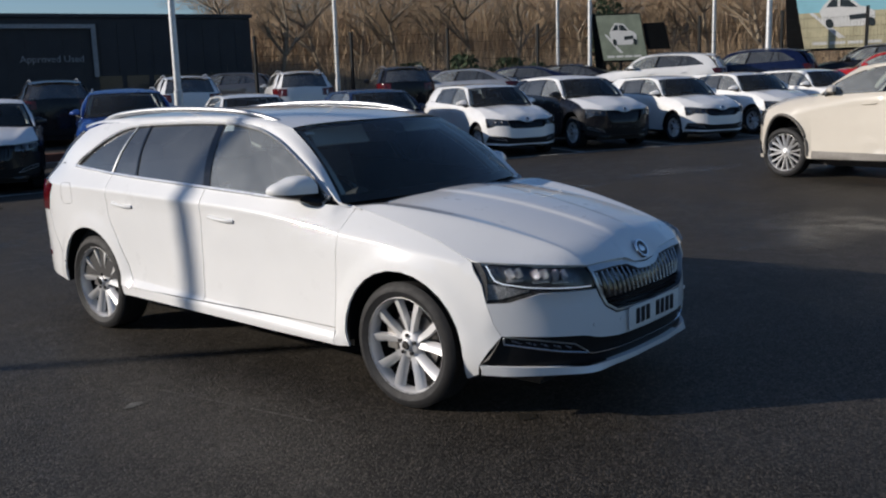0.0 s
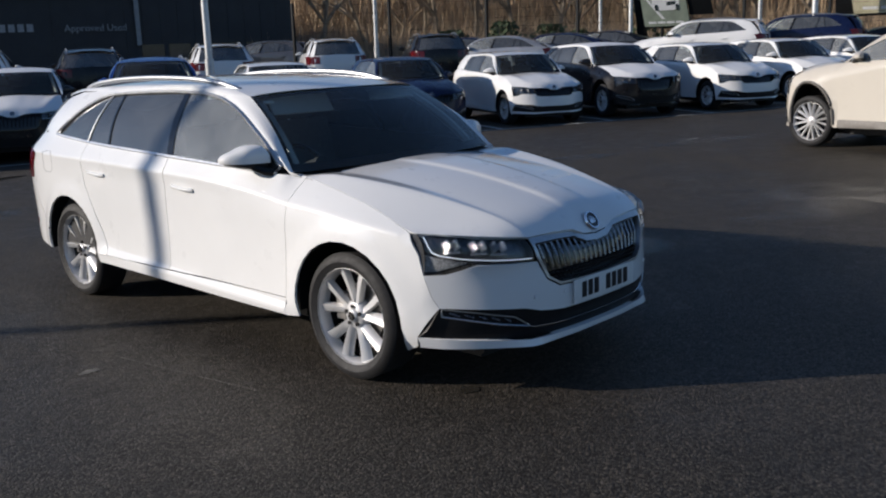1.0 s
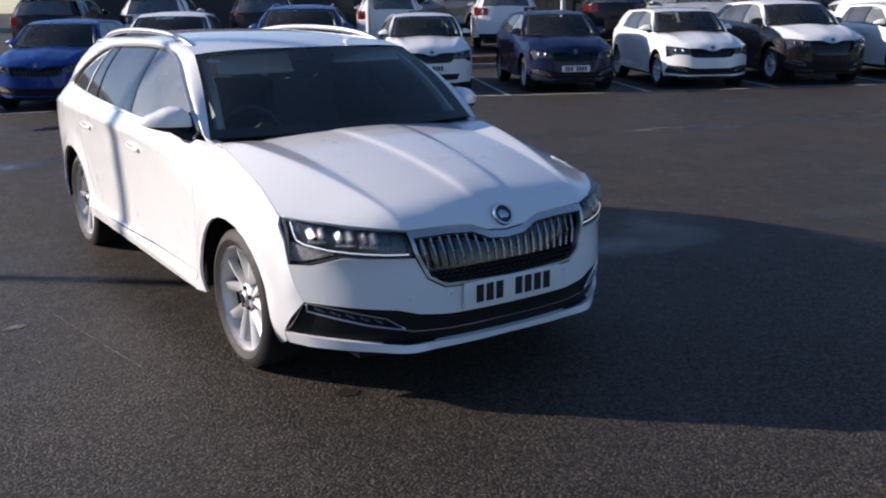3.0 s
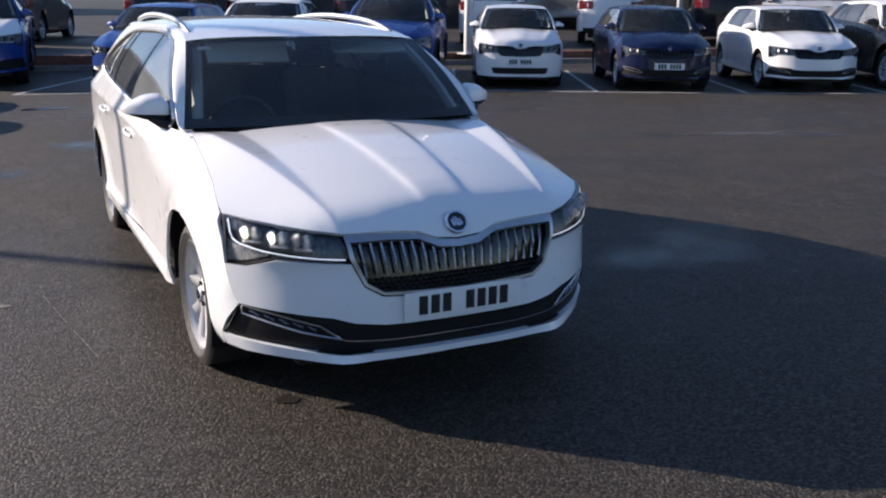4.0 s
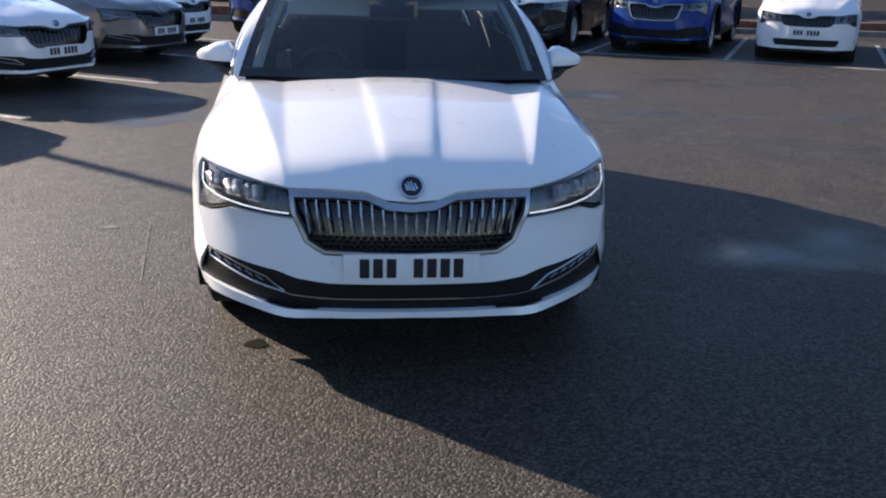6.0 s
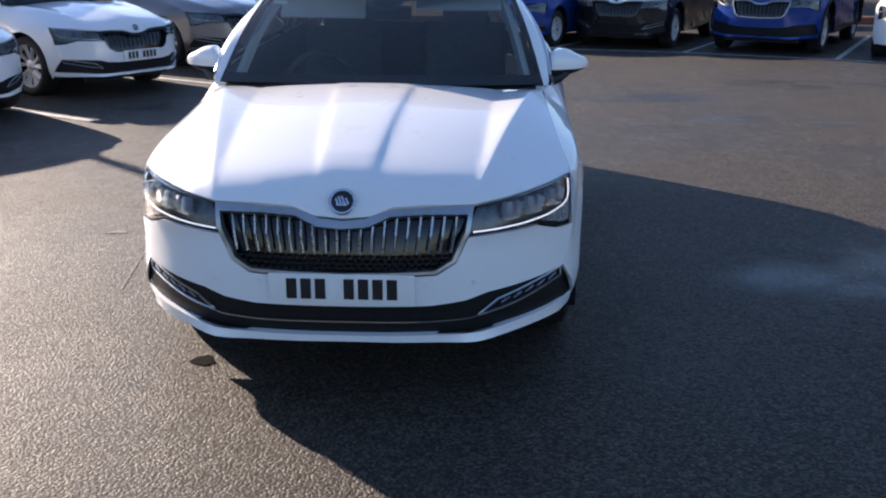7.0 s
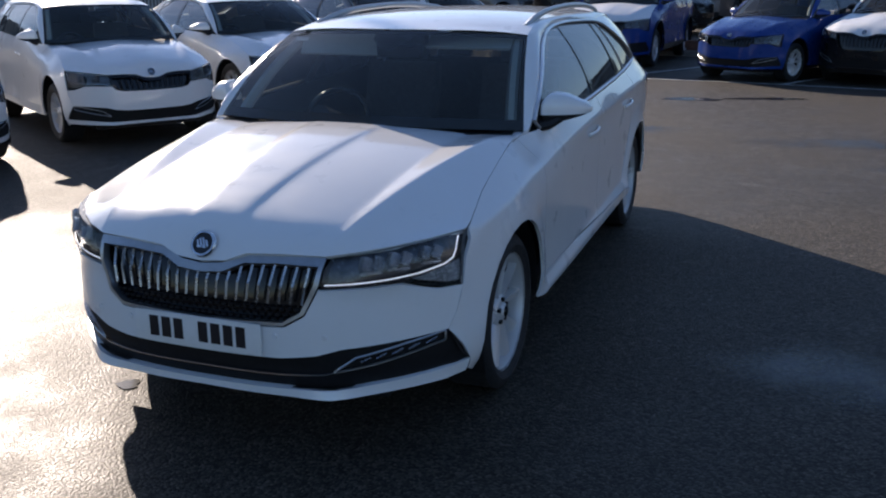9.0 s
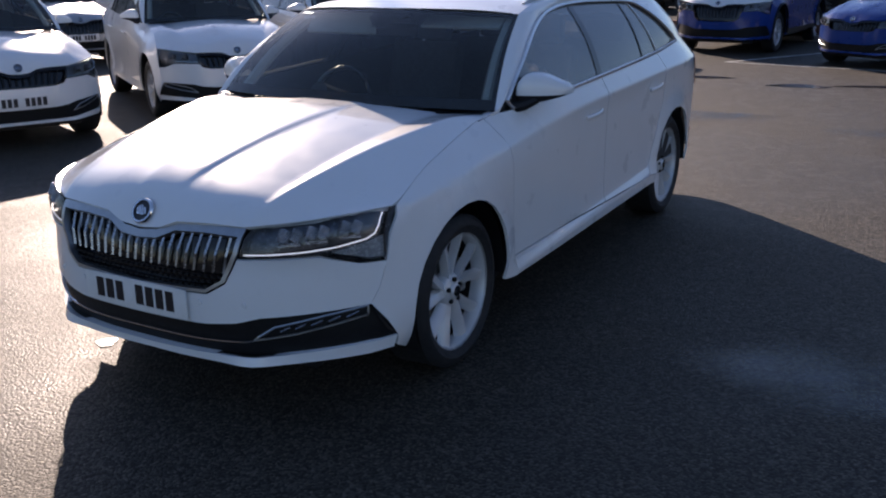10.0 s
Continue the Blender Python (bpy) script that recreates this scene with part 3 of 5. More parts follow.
        # glass
        fg = [(x, z - 0.006) for x, z in top if -0.19 < x < 0.92] + [(-0.195, top_z(-0.195) - 0.006), (-0.075, b(-0.075) + 0.006), (0.4, b(0.4) + 0.006), (0.86, b(0.86) + 0.006)]
        C.skin("front_door_glass", fg, C.on_side(sgn, -0.008), M_SIDEGLASS, depth=0, parent=d1, label="" if not hero else "lightly tinted side window").visible_shadow = False
        pil = [(-0.07, b(-0.07) + 0.004), (-0.19, top_z(-0.19) - 0.004), (-0.253, top_z(-0.253) - 0.004), (-0.133, b(-0.133) + 0.004)]
        C.skin("door_pillar_trim", pil, C.on_side(sgn, -0.003), M_GLOSS)
        rg = [(-0.138, b(-0.138) + 0.006), (-0.258, top_z(-0.258) - 0.006)] + [(x, z - 0.006) for x, z in top if -0.93 < x < -0.27] + [(-0.94, top_z(-0.94) - 0.006), (-0.845, b(-0.845) + 0.006)]
        C.skin("rear_door_glass", rg, C.on_side(sgn, -0.008), back_glass, depth=0, parent=d2, label="" if not hero else "dark privacy glass")
        bar = [(-0.847, b(-0.85) + 0.004), (-0.942, 1.393), (-0.964, 1.392), (-0.867, b(-0.86) + 0.004)]
        C.skin("window_bar", bar, C.on_side(sgn, -0.002), M_GLOSS, fine=0.03)
        qg = [(-0.87, b(-0.87) + 0.006), (-0.966, 1.388), (-1.085, top_z(-1.085) - 0.006), (-1.145, b(-1.14) + 0.006)]
        C.skin("fixed_window", qg, C.on_side(sgn, -0.008), back_glass, depth=0)
        qg = [(-1.165, b(-1.16) + 0.006), (-1.111, top_z(-1.111) - 0.006)] + [(x, z - 0.006) for x, z in top if x < -1.118]
        C.skin("pillar_panel" if slim else "quarter_window", qg, C.on_side(sgn, -0.002 if slim else -0.008), paint_mat if slim else back_glass, depth=0)
        bar = [(-1.149, b(-1.14) + 0.004), (-1.090, 1.384), (-1.106, 1.383), (-1.164, b(-1.15) + 0.004)]
        C.skin("window_bar", bar, C.on_side(sgn, -0.001), M_RAIL if hero else M_GLOSS, fine=0.03)
        if chrome:
            ring = [(x, sgn * (S(x, z) + 0.005), z) for x, z in top if x < 0.89] + [(x, sgn * (S(x, b(x)) + 0.002), b(x) + 0.002) for x in (-1.5, -1.15, -0.8, -0.4, 0.0, 0.4, 0.7, 0.85)]
            C.bar("window_trim", ring, 0.010, M_TRIM, sides=5, closed=True)
        # pillar between windscreen and side glass, and the roof's edge
        bm = bmesh.new()

        def pillar(u, v, sgn=sgn):
            p = s.screen(sgn, v)
            x = 0.99 - 0.86 * v
            z = top_z(x) + 0.004 if x < 0.93 else min(b(x), E(x)) - 0.004 - 0.30 * max(0.0, -v)
            o = Vector((x, sgn * (S(x, z) - 0.002), z))
            return s.warp(*(p.lerp(o, u) + Vector((0, sgn, 0.8)) * 0.014 * math.sin(math.pi * u)))
        grid(bm, lambda u, v: pillar(u, -0.015 + 1.015 * v), 5, 16)
        part("windscreen_pillar", bm, film_roof or paint_mat, root)
        bm = bmesh.new()

        def corner(u, v, sgn=sgn):
            x = 0.925 + 0.125 * u
            z = (min(b(x), E(x)) if x > 0.97 else b(x)) - 0.003
            return s.warp(x, sgn * (0.745 + (S(x, z) - 0.0015 - 0.745) * v), z)
        grid(bm, corner, 6, 4)
        part("cowl_corner", bm, paint_mat, root)
        bm = bmesh.new()

        def cant(u, v, sgn=sgn):
            x = 0.425 - 2.385 * v
            p = s.roof_edge(x)
            p.y *= sgn
            zz = top_z(min(x, 0.13)) if x > -1.2 else 1.405 - 0.06 * max(0, (-1.60 - x) / 0.4)
            xx = min(x, 0.13)
            o = Vector((xx, sgn * S(min(xx, 0.2), zz), zz))
            return s.warp(*(p.lerp(o, u) + Vector((0, sgn, 0.7)) * 0.012 * math.sin(math.pi * u)))
        grid(bm, cant, 4, 30)
        part("roof_side", bm, film_roof or paint_mat, root)
        if rails:
            pts = [(0.25, 0.59, 1.412), (0.17, 0.588, 1.430), (0.03, 0.586, 1.456), (-0.25, 0.583, 1.480), (-0.7, 0.578, 1.490), (-1.1, 0.57, 1.482), (-1.4, 0.562, 1.462), (-1.56, 0.555, 1.442), (-1.66, 0.55, 1.415)]
            C.bar("roof_rail", [(x, sgn * y, z) for x, y, z in spline(pts, 4)], 0.017, M_RAIL, "brushed aluminium roof rail", 8, 0.8)
        # door handles
        for hx, dd in ((0.075, d1), (-0.955, d2)):
            hz = 0.868 if hx > 0 else 0.888
            pts = [(hx + 0.11 - 0.022 * k, sgn * (S(hx, hz) + 0.003 + 0.019 * math.sin(math.pi * k / 10) ** 0.6), hz + 0.012 * (k / 10)) for k in range(11)]
            C.bar("door_handle", pts, 0.0115, paint_mat, "" if not hero else "white door handle with chrome strip", 8, 0.8, parent=dd)
        sail = [(0.875, b(0.875) + 0.005), (0.690, b(0.69) + 0.005), (0.700, 1.100), (0.735, 1.140)]
        C.skin("mirror_sail", sail, C.on_side(sgn, -0.004), M_BLACK, parent=d1)
        if hero and sgn < 0:
            flap = [(-1.665 + 0.078 * math.copysign(abs(math.cos(q)) ** 0.5, math.cos(q)), 0.935 + 0.072 * math.copysign(abs(math.sin(q)) ** 0.5, math.sin(q))) for q in np.linspace(0, 2 * math.pi, 40, endpoint=False)]
            C.bar("fuel_flap_seam", [(x, sgn * (S(x, z) - 0.0004), z) for x, z in flap], 0.0016, M_INNER, sides=4, closed=True)
        if cladding:
            for ax in (1.435, -1.40):
                C.bar("arch_trim", [(x, sgn * (S(x, z) + 0.004), z) for x, z in arc(ax, az, ra + 0.010, -5, 185, 24)], 0.022, trim_mat, sides=6)
        # door mirror
        def mirror_shell(k, bm):
            bmesh.ops.create_uvsphere(bm, u_segments=28 if hero else 14, v_segments=18 if hero else 10, radius=1.0)
            for v in bm.verts:
                x, y, z = v.co
                o = y * sgn
                up = lerp([(-1.0, 0.072), (-0.5, 0.092), (-0.1, 0.080), (0.4, 0.052), (0.8, 0.040), (1.0, 0.020)], o)
                tall = up if z > 0 else 0.046 - 0.022 * o
                px = math.copysign(abs(x) ** 0.60, x) * (0.085 if x > 0 else 0.060) * (1 - 0.25 * o) - 0.055 * o
                py = math.copysign(abs(y) ** (0.95 if o > 0 else 0.70), y) * 0.108
                pz = math.copysign(abs(z) ** (0.66 if z > 0 else 0.34), z) * tall + 0.006 * o
                v.co = s.warp(*(Vector((px, py, pz)) * k + Vector((0.690, sgn * 0.918, 1.066))))
            return bm
        bm = mirror_shell(1.0, bmesh.new())
        cut = s.warp(0.7, 0, 1.052).z
        bmesh.ops.bisect_plane(bm, geom=bm.verts[:] + bm.edges[:] + bm.faces[:], plane_co=(0, 0, cut), plane_no=(0, 0, 1), clear_inner=True)
        mir = part("door_mirror", bm, paint_mat, root)
        part("mirror_base_cover", mirror_shell(0.985, bmesh.new()), M_BLACK, mir)
        bm = bmesh.new()
        tube(bm, [s.warp(*p) for p in ((0.83, sgn * 0.82, 1.0), (0.80, sgn * 0.86, 1.01), (0.755, sgn * 0.90, 1.035))], [0.026, 0.024, 0.022], 8)
        part("mirror_arm", bm, M_BLACK, mir)
        # headlight
        lampo = [(0.834, 0.784), (0.840, 0.70), (0.846, 0.601), (0.79, 0.607), (0.70, 0.648), (0.455, 0.641), (0.462, 0.70), (0.478, 0.737), (0.66, 0.764)]
        lampo = [(sgn * y, z) for y, z in lampo]
        inner = C.skin("headlight", lampo, C.on_front(-0.055), M_REFLECT, rim_way=(0.05, 0, 0), label="" if not hero else "dark headlight with chrome projectors")
        C.skin("lamp_glass", lampo, C.on_front(-0.003), M_LENS, 0.002, depth=0, parent=inner).visible_shadow = False
        path = [(0.465, 0.650), (0.55, 0.654), (0.65, 0.662), (0.74, 0.673), (0.805, 0.690), (0.822, 0.705), (0.826, 0.73), (0.824, 0.772)]
        C.bar("light_guide", [(s.front(y, z) - 0.014, sgn * y, z) for y, z in dense(path)], 0.0029, M_DRL if drl else M_CHROME, parent=inner)
        for k in range(3 if hero else 2):
            y, z = (0.605 + 0.080 * k, 0.713 + 0.009 * k) if hero else (0.60 + 0.12 * k, 0.705)
            bm = bmesh.new()
            for side in (-1, 1):
                vs = box(bm, (-0.015, -0.02, -0.014), (0.015, 0.014, 0.026), 0.004, pose(0.018 * side, 0, 0, 14, -26 * sgn, 10 * side), 1)
            box(bm, (-0.034, -0.02, -0.030), (0.034, 0.004, -0.019), 0.004)
            x = s.front(y, z) - 0.030
            place = s.warp(x, sgn * y, z)
            part("projector", bm, M_CRYSTAL if hero else M_REFLECT, inner, at=Matrix.Translation(place) @ Matrix.Scale(1.15, 4) @ pose(0, 0, 0, 0, 0, -90 + sgn * 42))
        if hero:
            low_part = [(0.834, 0.690), (0.840, 0.612), (0.80, 0.616), (0.72, 0.650), (0.78, 0.668)]
            C.skin("indicator_reflector", [(sgn * y, z) for y, z in low_part], C.on_front(-0.030), M_FACET, parent=inner, fine=0.03)
        # fog lamp and its frame
        fog = [(0.805, 0.440), (0.805, 0.405), (0.62, 0.358), (0.485, 0.333), (0.56, 0.387), (0.70, 0.420)]
        if not dark_lower and not small_face:
            C.bar("fog_lamp_frame", [(s.front(y, z) - 0.010, sgn * y, z) for y, z in dense(fog + fog[:1])[:-1]], 0.0045, M_RAIL, sides=5, closed=True)
        for k in range(5):
            q = [(0.572 + 0.045 * k, 0.368 + 0.0095 * k), (0.602 + 0.045 * k, 0.384 + 0.0095 * k)]
            if hero:
                C.bar("fog_lamp_lens", [(s.front(y, z) - 0.014, sgn * y, z) for y, z in q], 0.0048, M_SLAT, sides=6, flat=1.2)
        # wheels
        for ax in (aF, aR):
            p = s.warp(ax, 0, 0)
            hub = Vector((p.x, sgn * (0.772 * s.wide), r))
            wheel(root, hub, sgn, r, rim, fine=hero, dark=dark_rims, blades=blades)
            bm = bmesh.new()
            prof = [(ra * 1.0, 0.0), (ra * 1.0, -0.30)]
            lathe(bm, prof[:2], 24, "y", (-0.06 if ax > 0 else -0.015, 0.515))
            for v in bm.verts:
                v.co = s.warp(v.co.x + (1.435 if ax > 0 else -1.40), sgn * (0.890 + v.co.y), v.co.z + az)
            part("wheel_arch_liner", bm, M_BLACK, root)

    # front end
    n0 = [(0.0, 0.388), (0.32, 0.390), (0.44, 0.402), (0.52, 0.424), (S(1.985, 0.445), 0.445), (S(1.955, 0.50), 0.50), (S(1.925, 0.598), 0.598), (0.79, 0.601), (0.70, 0.641), *(((0.448, 0.634), (0.42, 0.600), (0.335, 0.582), (0.0, 0.577)) if slim else ((0.448, 0.634), (0.405, 0.545), (0.335, 0.503), (0.0, 0.494)))]
    bumper = n0 + [(-y, z) for y, z in n0[-2:0:-1]]
    C.skin("front_bumper", bumper, C.on_front(), paint_mat, 0.0)
    k0 = [(0.0, 0.388), (0.32, 0.390), (0.44, 0.402), (0.52, 0.424), (S(1.985, 0.445), 0.445), (S(1.885, 0.30), 0.300), (0.50, 0.272), (0.0, 0.270)]
    intake = k0 + [(-y, z) for y, z in k0[-2:0:-1]]
    C.skin("lower_intake", intake, C.on_front(-0.004 if small_face else -0.022), paint_mat if small_face else M_BLACK, rim_way=(0.003, 0, 0) if small_face else (0.021, 0, 0))
    if small_face:
        i0 = [(0.0, 0.405), (0.56, 0.405), (0.58, 0.385), (0.54, 0.31), (0.50, 0.30), (0.0, 0.295)]
        C.skin("intake_grille", i0 + [(-y, z) for y, z in i0[-2:0:-1]], C.on_front(0.006), M_BLACK, depth=0.012, label="black lower intake")
    l0 = [(0.0, 0.270), (0.50, 0.272), (S(1.885, 0.30), 0.300), (S(1.87, 0.25), 0.250), (0.49, 0.240), (0.0, 0.246)]
    lip = l0 + [(-y, z) for y, z in l0[-2:0:-1]]
    C.skin("bumper_lip", lip, lambda y, z: (s.front(y, z) + 0.018 * (0.30 - z) / 0.055 + 0.028 * math.exp(-((abs(y) - 0.49) / 0.10) ** 2) * (0.30 - z) / 0.055, y, z), low if dark_lower else paint_mat, depth=0.05)
    if chrome and not dark_lower:
        run = [(0.49, 0.334), (0.46, 0.326), (0.30, 0.322), (0.0, 0.322), (-0.30, 0.322), (-0.46, 0.326), (-0.49, 0.334)]
        C.bar("bumper_strip", [(s.front(y, z) - 0.010, y, z) for y, z in dense(run)], 0.0045, M_CHROME, sides=5)
    g0 = [(0.0, 0.694), (0.085, 0.702), (0.165, 0.735), (0.30, 0.742), (0.466, 0.742), (0.455, 0.66), *(((0.41, 0.607), (0.335, 0.590), (0.0, 0.585)) if slim else ((0.405, 0.552), (0.335, 0.511), (0.0, 0.502)))]
    ring = g0 + [(-y, z) for y, z in g0[-2:0:-1]]
    gx = lambda y, z: s.front(y, z)
    C.skin("grille", ring, C.on_front(-0.05), M_GLOSS, rim_way=(0.05, 0, 0))
    frame_mat = M_RAIL if chrome else M_GLOSS
    g1 = [(0.0, 0.668), (0.090, 0.675), (0.170, 0.709), (0.30, 0.717), (0.446, 0.716), (0.438, 0.66), *(((0.40, 0.613), (0.330, 0.598), (0.0, 0.593)) if slim else ((0.392, 0.558), (0.330, 0.522), (0.0, 0.513)))]
    for sgn in (-1, 1):
        band = [(sgn * y, z) for y, z in g0] + [(sgn * y, z) for y, z in g1[::-1]]
        C.skin("grille_frame", band, C.on_front(0.006), frame_mat, depth=0.03, fine=0.03, label="chrome grille surround" if chrome else "")
    if hero:
        for k in range(20):
            y = (k - 9.5) * 0.0425
            zt = float(np.interp(abs(y), [0, 0.085, 0.165, 0.47], [0.660, 0.668, 0.702, 0.710]))
            bm = bmesh.new()
            x = gx(y, 0.65) - 0.020
            y1 = y * 0.955
            tube(bm, [(gx(y, zt) - 0.020, y, zt), (gx(y, 0.64) - 0.014, y * 0.98, 0.64), (gx(y1, 0.578) - 0.018, y1, 0.578)], 0.0056, 4, 1.0)
            part("grille_slat", bm, M_SLAT, root, smooth=0)
        bm = bmesh.new()
        for row in range(3):
            for k in range(28):
                y = (k - 13.5 + 0.5 * (row % 2)) * 0.0275
                z = 0.524 + 0.018 * row
                if abs(y) < 0.36 + 0.02 * row:
                    box(bm, (gx(y, z) - 0.03, y - 0.009, z - 0.004), (gx(y, z) - 0.016, y + 0.009, z + 0.004))
        part("grille_mesh", bm, M_BLACK, root, smooth=0)
        for y, z in ((0.47, 0.47), (-0.47, 0.47), (0.30, 0.47), (-0.30, 0.47)):
            bm = bmesh.new()
            bmesh.ops.create_cone(bm, cap_ends=True, segments=14, radius1=0.011, radius2=0.010, depth=0.006, matrix=Matrix.Translation((gx(y, z) + 0.001, y, z)) @ pose(0, 0, 0, 0, 90, 0))
            part("parking_sensor", bm, paint_mat, root)
    else:
        bm = bmesh.new()
        for k in range(12):
            y = (k - 5.5) * 0.066
            tube(bm, [s.warp(gx(y, 0.70) - 0.02, y, 0.705), s.warp(gx(y, 0.6 if slim else 0.55) - 0.02, y * 0.93, 0.605 if slim else 0.555)], 0.006, 4)
        part("grille_slats", bm, M_BLACK, root, smooth=0)
    # badge on the nose
    nose_badge(root, s.warp(2.262, 0, 0.757), 58, 1.22 if hero else 1.0)
    # bonnet
    hood = [(0.958, 0.752), (0.972, s.edge_y(0.972)), (1.0, s.edge_y(1.0))] + [(x, s.edge_y(x)) for x in (1.1, 1.2, 1.3, 1.45, 1.6, 1.72, 1.80)]
    hood += [(x, y) for x, y in zip(s.LIP_X[::-1], s.LIP_Y[::-1])]
    back = [(1.105, 0.0), (1.092, 0.25), (1.038, 0.52)]
    hood = hood + [(x, -y) for x, y in hood[-2::-1]] + [(x, -y) for x, y in back[::-1]] + back[1:]
    folds = []
    if hero:
        for sgn in (-1, 1):
            for off in (-0.007, 0.0, 0.007):
                folds.append([(x, sgn * (0.748 - (x - 0.97) * 0.218 + off)) for x in np.arange(1.0, 2.21, 0.009)])
            for off in (-0.006, 0.006):
                folds.append([(x, sgn * (0.748 - (x - 0.97) * 0.218 - 0.02 - 0.15 * (2.10 - x) + off)) for x in np.arange(1.14, 1.98, 0.012)])
            for off in (-0.014, -0.005, 0.005, 0.014):
                folds.append([(x, sgn * (0.185 - 0.085 * (x - 1.05) / 1.15 + off)) for x in np.arange(1.12, 2.24, 0.012)])
    C.skin("bonnet", hood, lambda x, y: (x, y, s.bonnet(x, y)), film or paint_mat, 0.0, depth=0.02, fine=f * (0.45 if hero else 0.7), lines=folds)
    # screen, roof, tail
    bm = grid(bmesh.new(), lambda u, v: s.warp(*s.screen(-1 + 2 * u, v)), 24, 14)
    wsc = part("windscreen", bm, M_GLASS, root)
    wsc.visible_shadow = False
    bm = bmesh.new()
    for a, bb, n, fn in ((0, 1, 16, lambda q: (-1 + 2 * q, 0.0, 0.09)), (0, 1, 16, lambda q: (-1 + 2 * q, 1.0, -0.05))):
        row = []
        for k in range(n + 1):
            u, v, dv = fn(k / n)
            row.append((bm.verts.new(s.warp(*(s.screen(u, v) - Vector((0.004, 0, 0.004))))), bm.verts.new(s.warp(*(s.screen(u, v + dv) - Vector((0.004, 0, 0.004)))))))
        for p, q in zip(row, row[1:]):
            bm.faces.new((p[0], q[0], q[1], p[1]))
    for u in (-1, 1):
        row = []
        for k in range(13):
            row.append((bm.verts.new(s.warp(*(s.screen(u, k / 12) - Vector((0.004, 0, 0.004))))), bm.verts.new(s.warp(*(s.screen(u * 0.972, k / 12) - Vector((0.004, 0, 0.004)))))))
        for p, q in zip(row, row[1:]):
            bm.faces.new((p[0], q[0], q[1], p[1]))
    part("screen_border", bm, M_GLOSS, wsc)
    bm = bmesh.new()
    grid(bm, lambda u, v: s.warp(1.14 - 0.15 * (2 * u - 1) ** 2 - 0.11 * v, 0.735 * (2 * u - 1), 0.985 + 0.012 * v), 16, 2)
    part("scuttle_panel", bm, M_BLACK, root)
    bm = grid(bmesh.new(), lambda u, v: s.warp(*s.roof(-1 + 2 * u, v)), 24, 36)
    part("roof", bm, film_roof or paint_mat, root)
    t0 = [(0.0, 0.64), (0.62, 0.64), (0.66, 0.80), (0.66, 1.02), (0.0, 1.04)]
    C.skin("tailgate", t0 + [(-y, z) for y, z in t0[-2:0:-1]], C.on_rear(), paint_mat, gap)
    t0 = [(0.0, 1.04), (0.66, 1.02), (0.56, 1.33), (0.0, 1.37)]
    C.skin("rear_window", t0 + [(-y, z) for y, z in t0[-2:0:-1]], C.on_rear(-0.004), M_PRIVACY, 0.004)
    for sgn in (-1, 1):
        C.skin("tail_lamp", [(sgn * 0.50, 0.81), (sgn * 0.50, 0.99), (sgn * 0.80, 0.995), (sgn * 0.82, 0.80)], C.on_rear(0.006), M_REDLENS)
        C.skin("tail_pillar", [(sgn * 0.66, 1.0), (sgn * 0.56, 1.345), (sgn * 0.605, 1.345), (sgn * 0.79, 1.0)], C.on_rear(), paint_mat)
    t0 = [(0.0, 0.64), (0.62, 0.64), (0.66, 0.80), (0.84, 0.80), (0.85, 0.40), (0.0, 0.40)]
    C.skin("rear_bumper", t0 + [(-y, z) for y, z in t0[-2:0:-1]], C.on_rear(), paint_mat)
    t0 = [(0.0, 0.40), (0.76, 0.40), (0.72, 0.28), (0.0, 0.28)]
    C.skin("rear_valance", t0 + [(-y, z) for y, z in t0[-2:0:-1]], C.on_rear(-0.01), M_BLACK)
    bm = bmesh.new()
    grid(bm, lambda u, v: s.warp(-1.98 - 0.12 * v, (2 * u - 1) * (0.50 - 0.03 * v), 1.418 - 0.016 * v - 0.03 * (2 * u - 1) ** 2), 12, 2)
    part("roof_spoiler", bm, paint_mat, root)
    # plates
    wide = 0.52
    if plate:
        number_plate(root, Matrix.Translation(s.warp(2.345 if small_face else 2.338, 0, 0.50 if small_face else 0.458)), plate, wide)
    if back_plate:
        number_plate(root, Matrix.Translation(s.warp(-2.508, 0, 0.72)) @ pose(0, 0, 0, 0, 0, 180), M_PLATE_Y, wide)
    # underside and cabin
    bm = bmesh.new()
    for lo, hi in (((-2.25, -0.60, 0.17), (2.05, 0.60, 0.40)), ((0.98, -0.56, 0.3), (2.02, 0.56, 0.64)), ((-2.2, -0.58, 0.3), (-1.6, 0.58, 0.62)), ((-0.98, -0.80, 0.24), (1.0, 0.80, 0.40)), ((1.86, -0.62, 0.2), (2.08, 0.62, 0.60))):
        vs = box(bm, lo, hi)
        for v in vs:
            v.co = s.warp(*v.co)
    part("underbody", bm, M_BLACK, root, smooth=0)
    for sgn in (-1, 1):
        bm = grid(bmesh.new(), lambda u, v, sgn=sgn: s.warp(-1.9 + 2.82 * u, sgn * (0.84 + (s.belt_y(-1.9 + 2.82 * u) - 0.035 - 0.84) * v), 0.36 + (s.belt(-1.9 + 2.82 * u) + 0.014 - 0.36) * v), 12, 3)
        part("door_lining", bm, M_INNER, root)
    dash(s, root, hero)
    return root


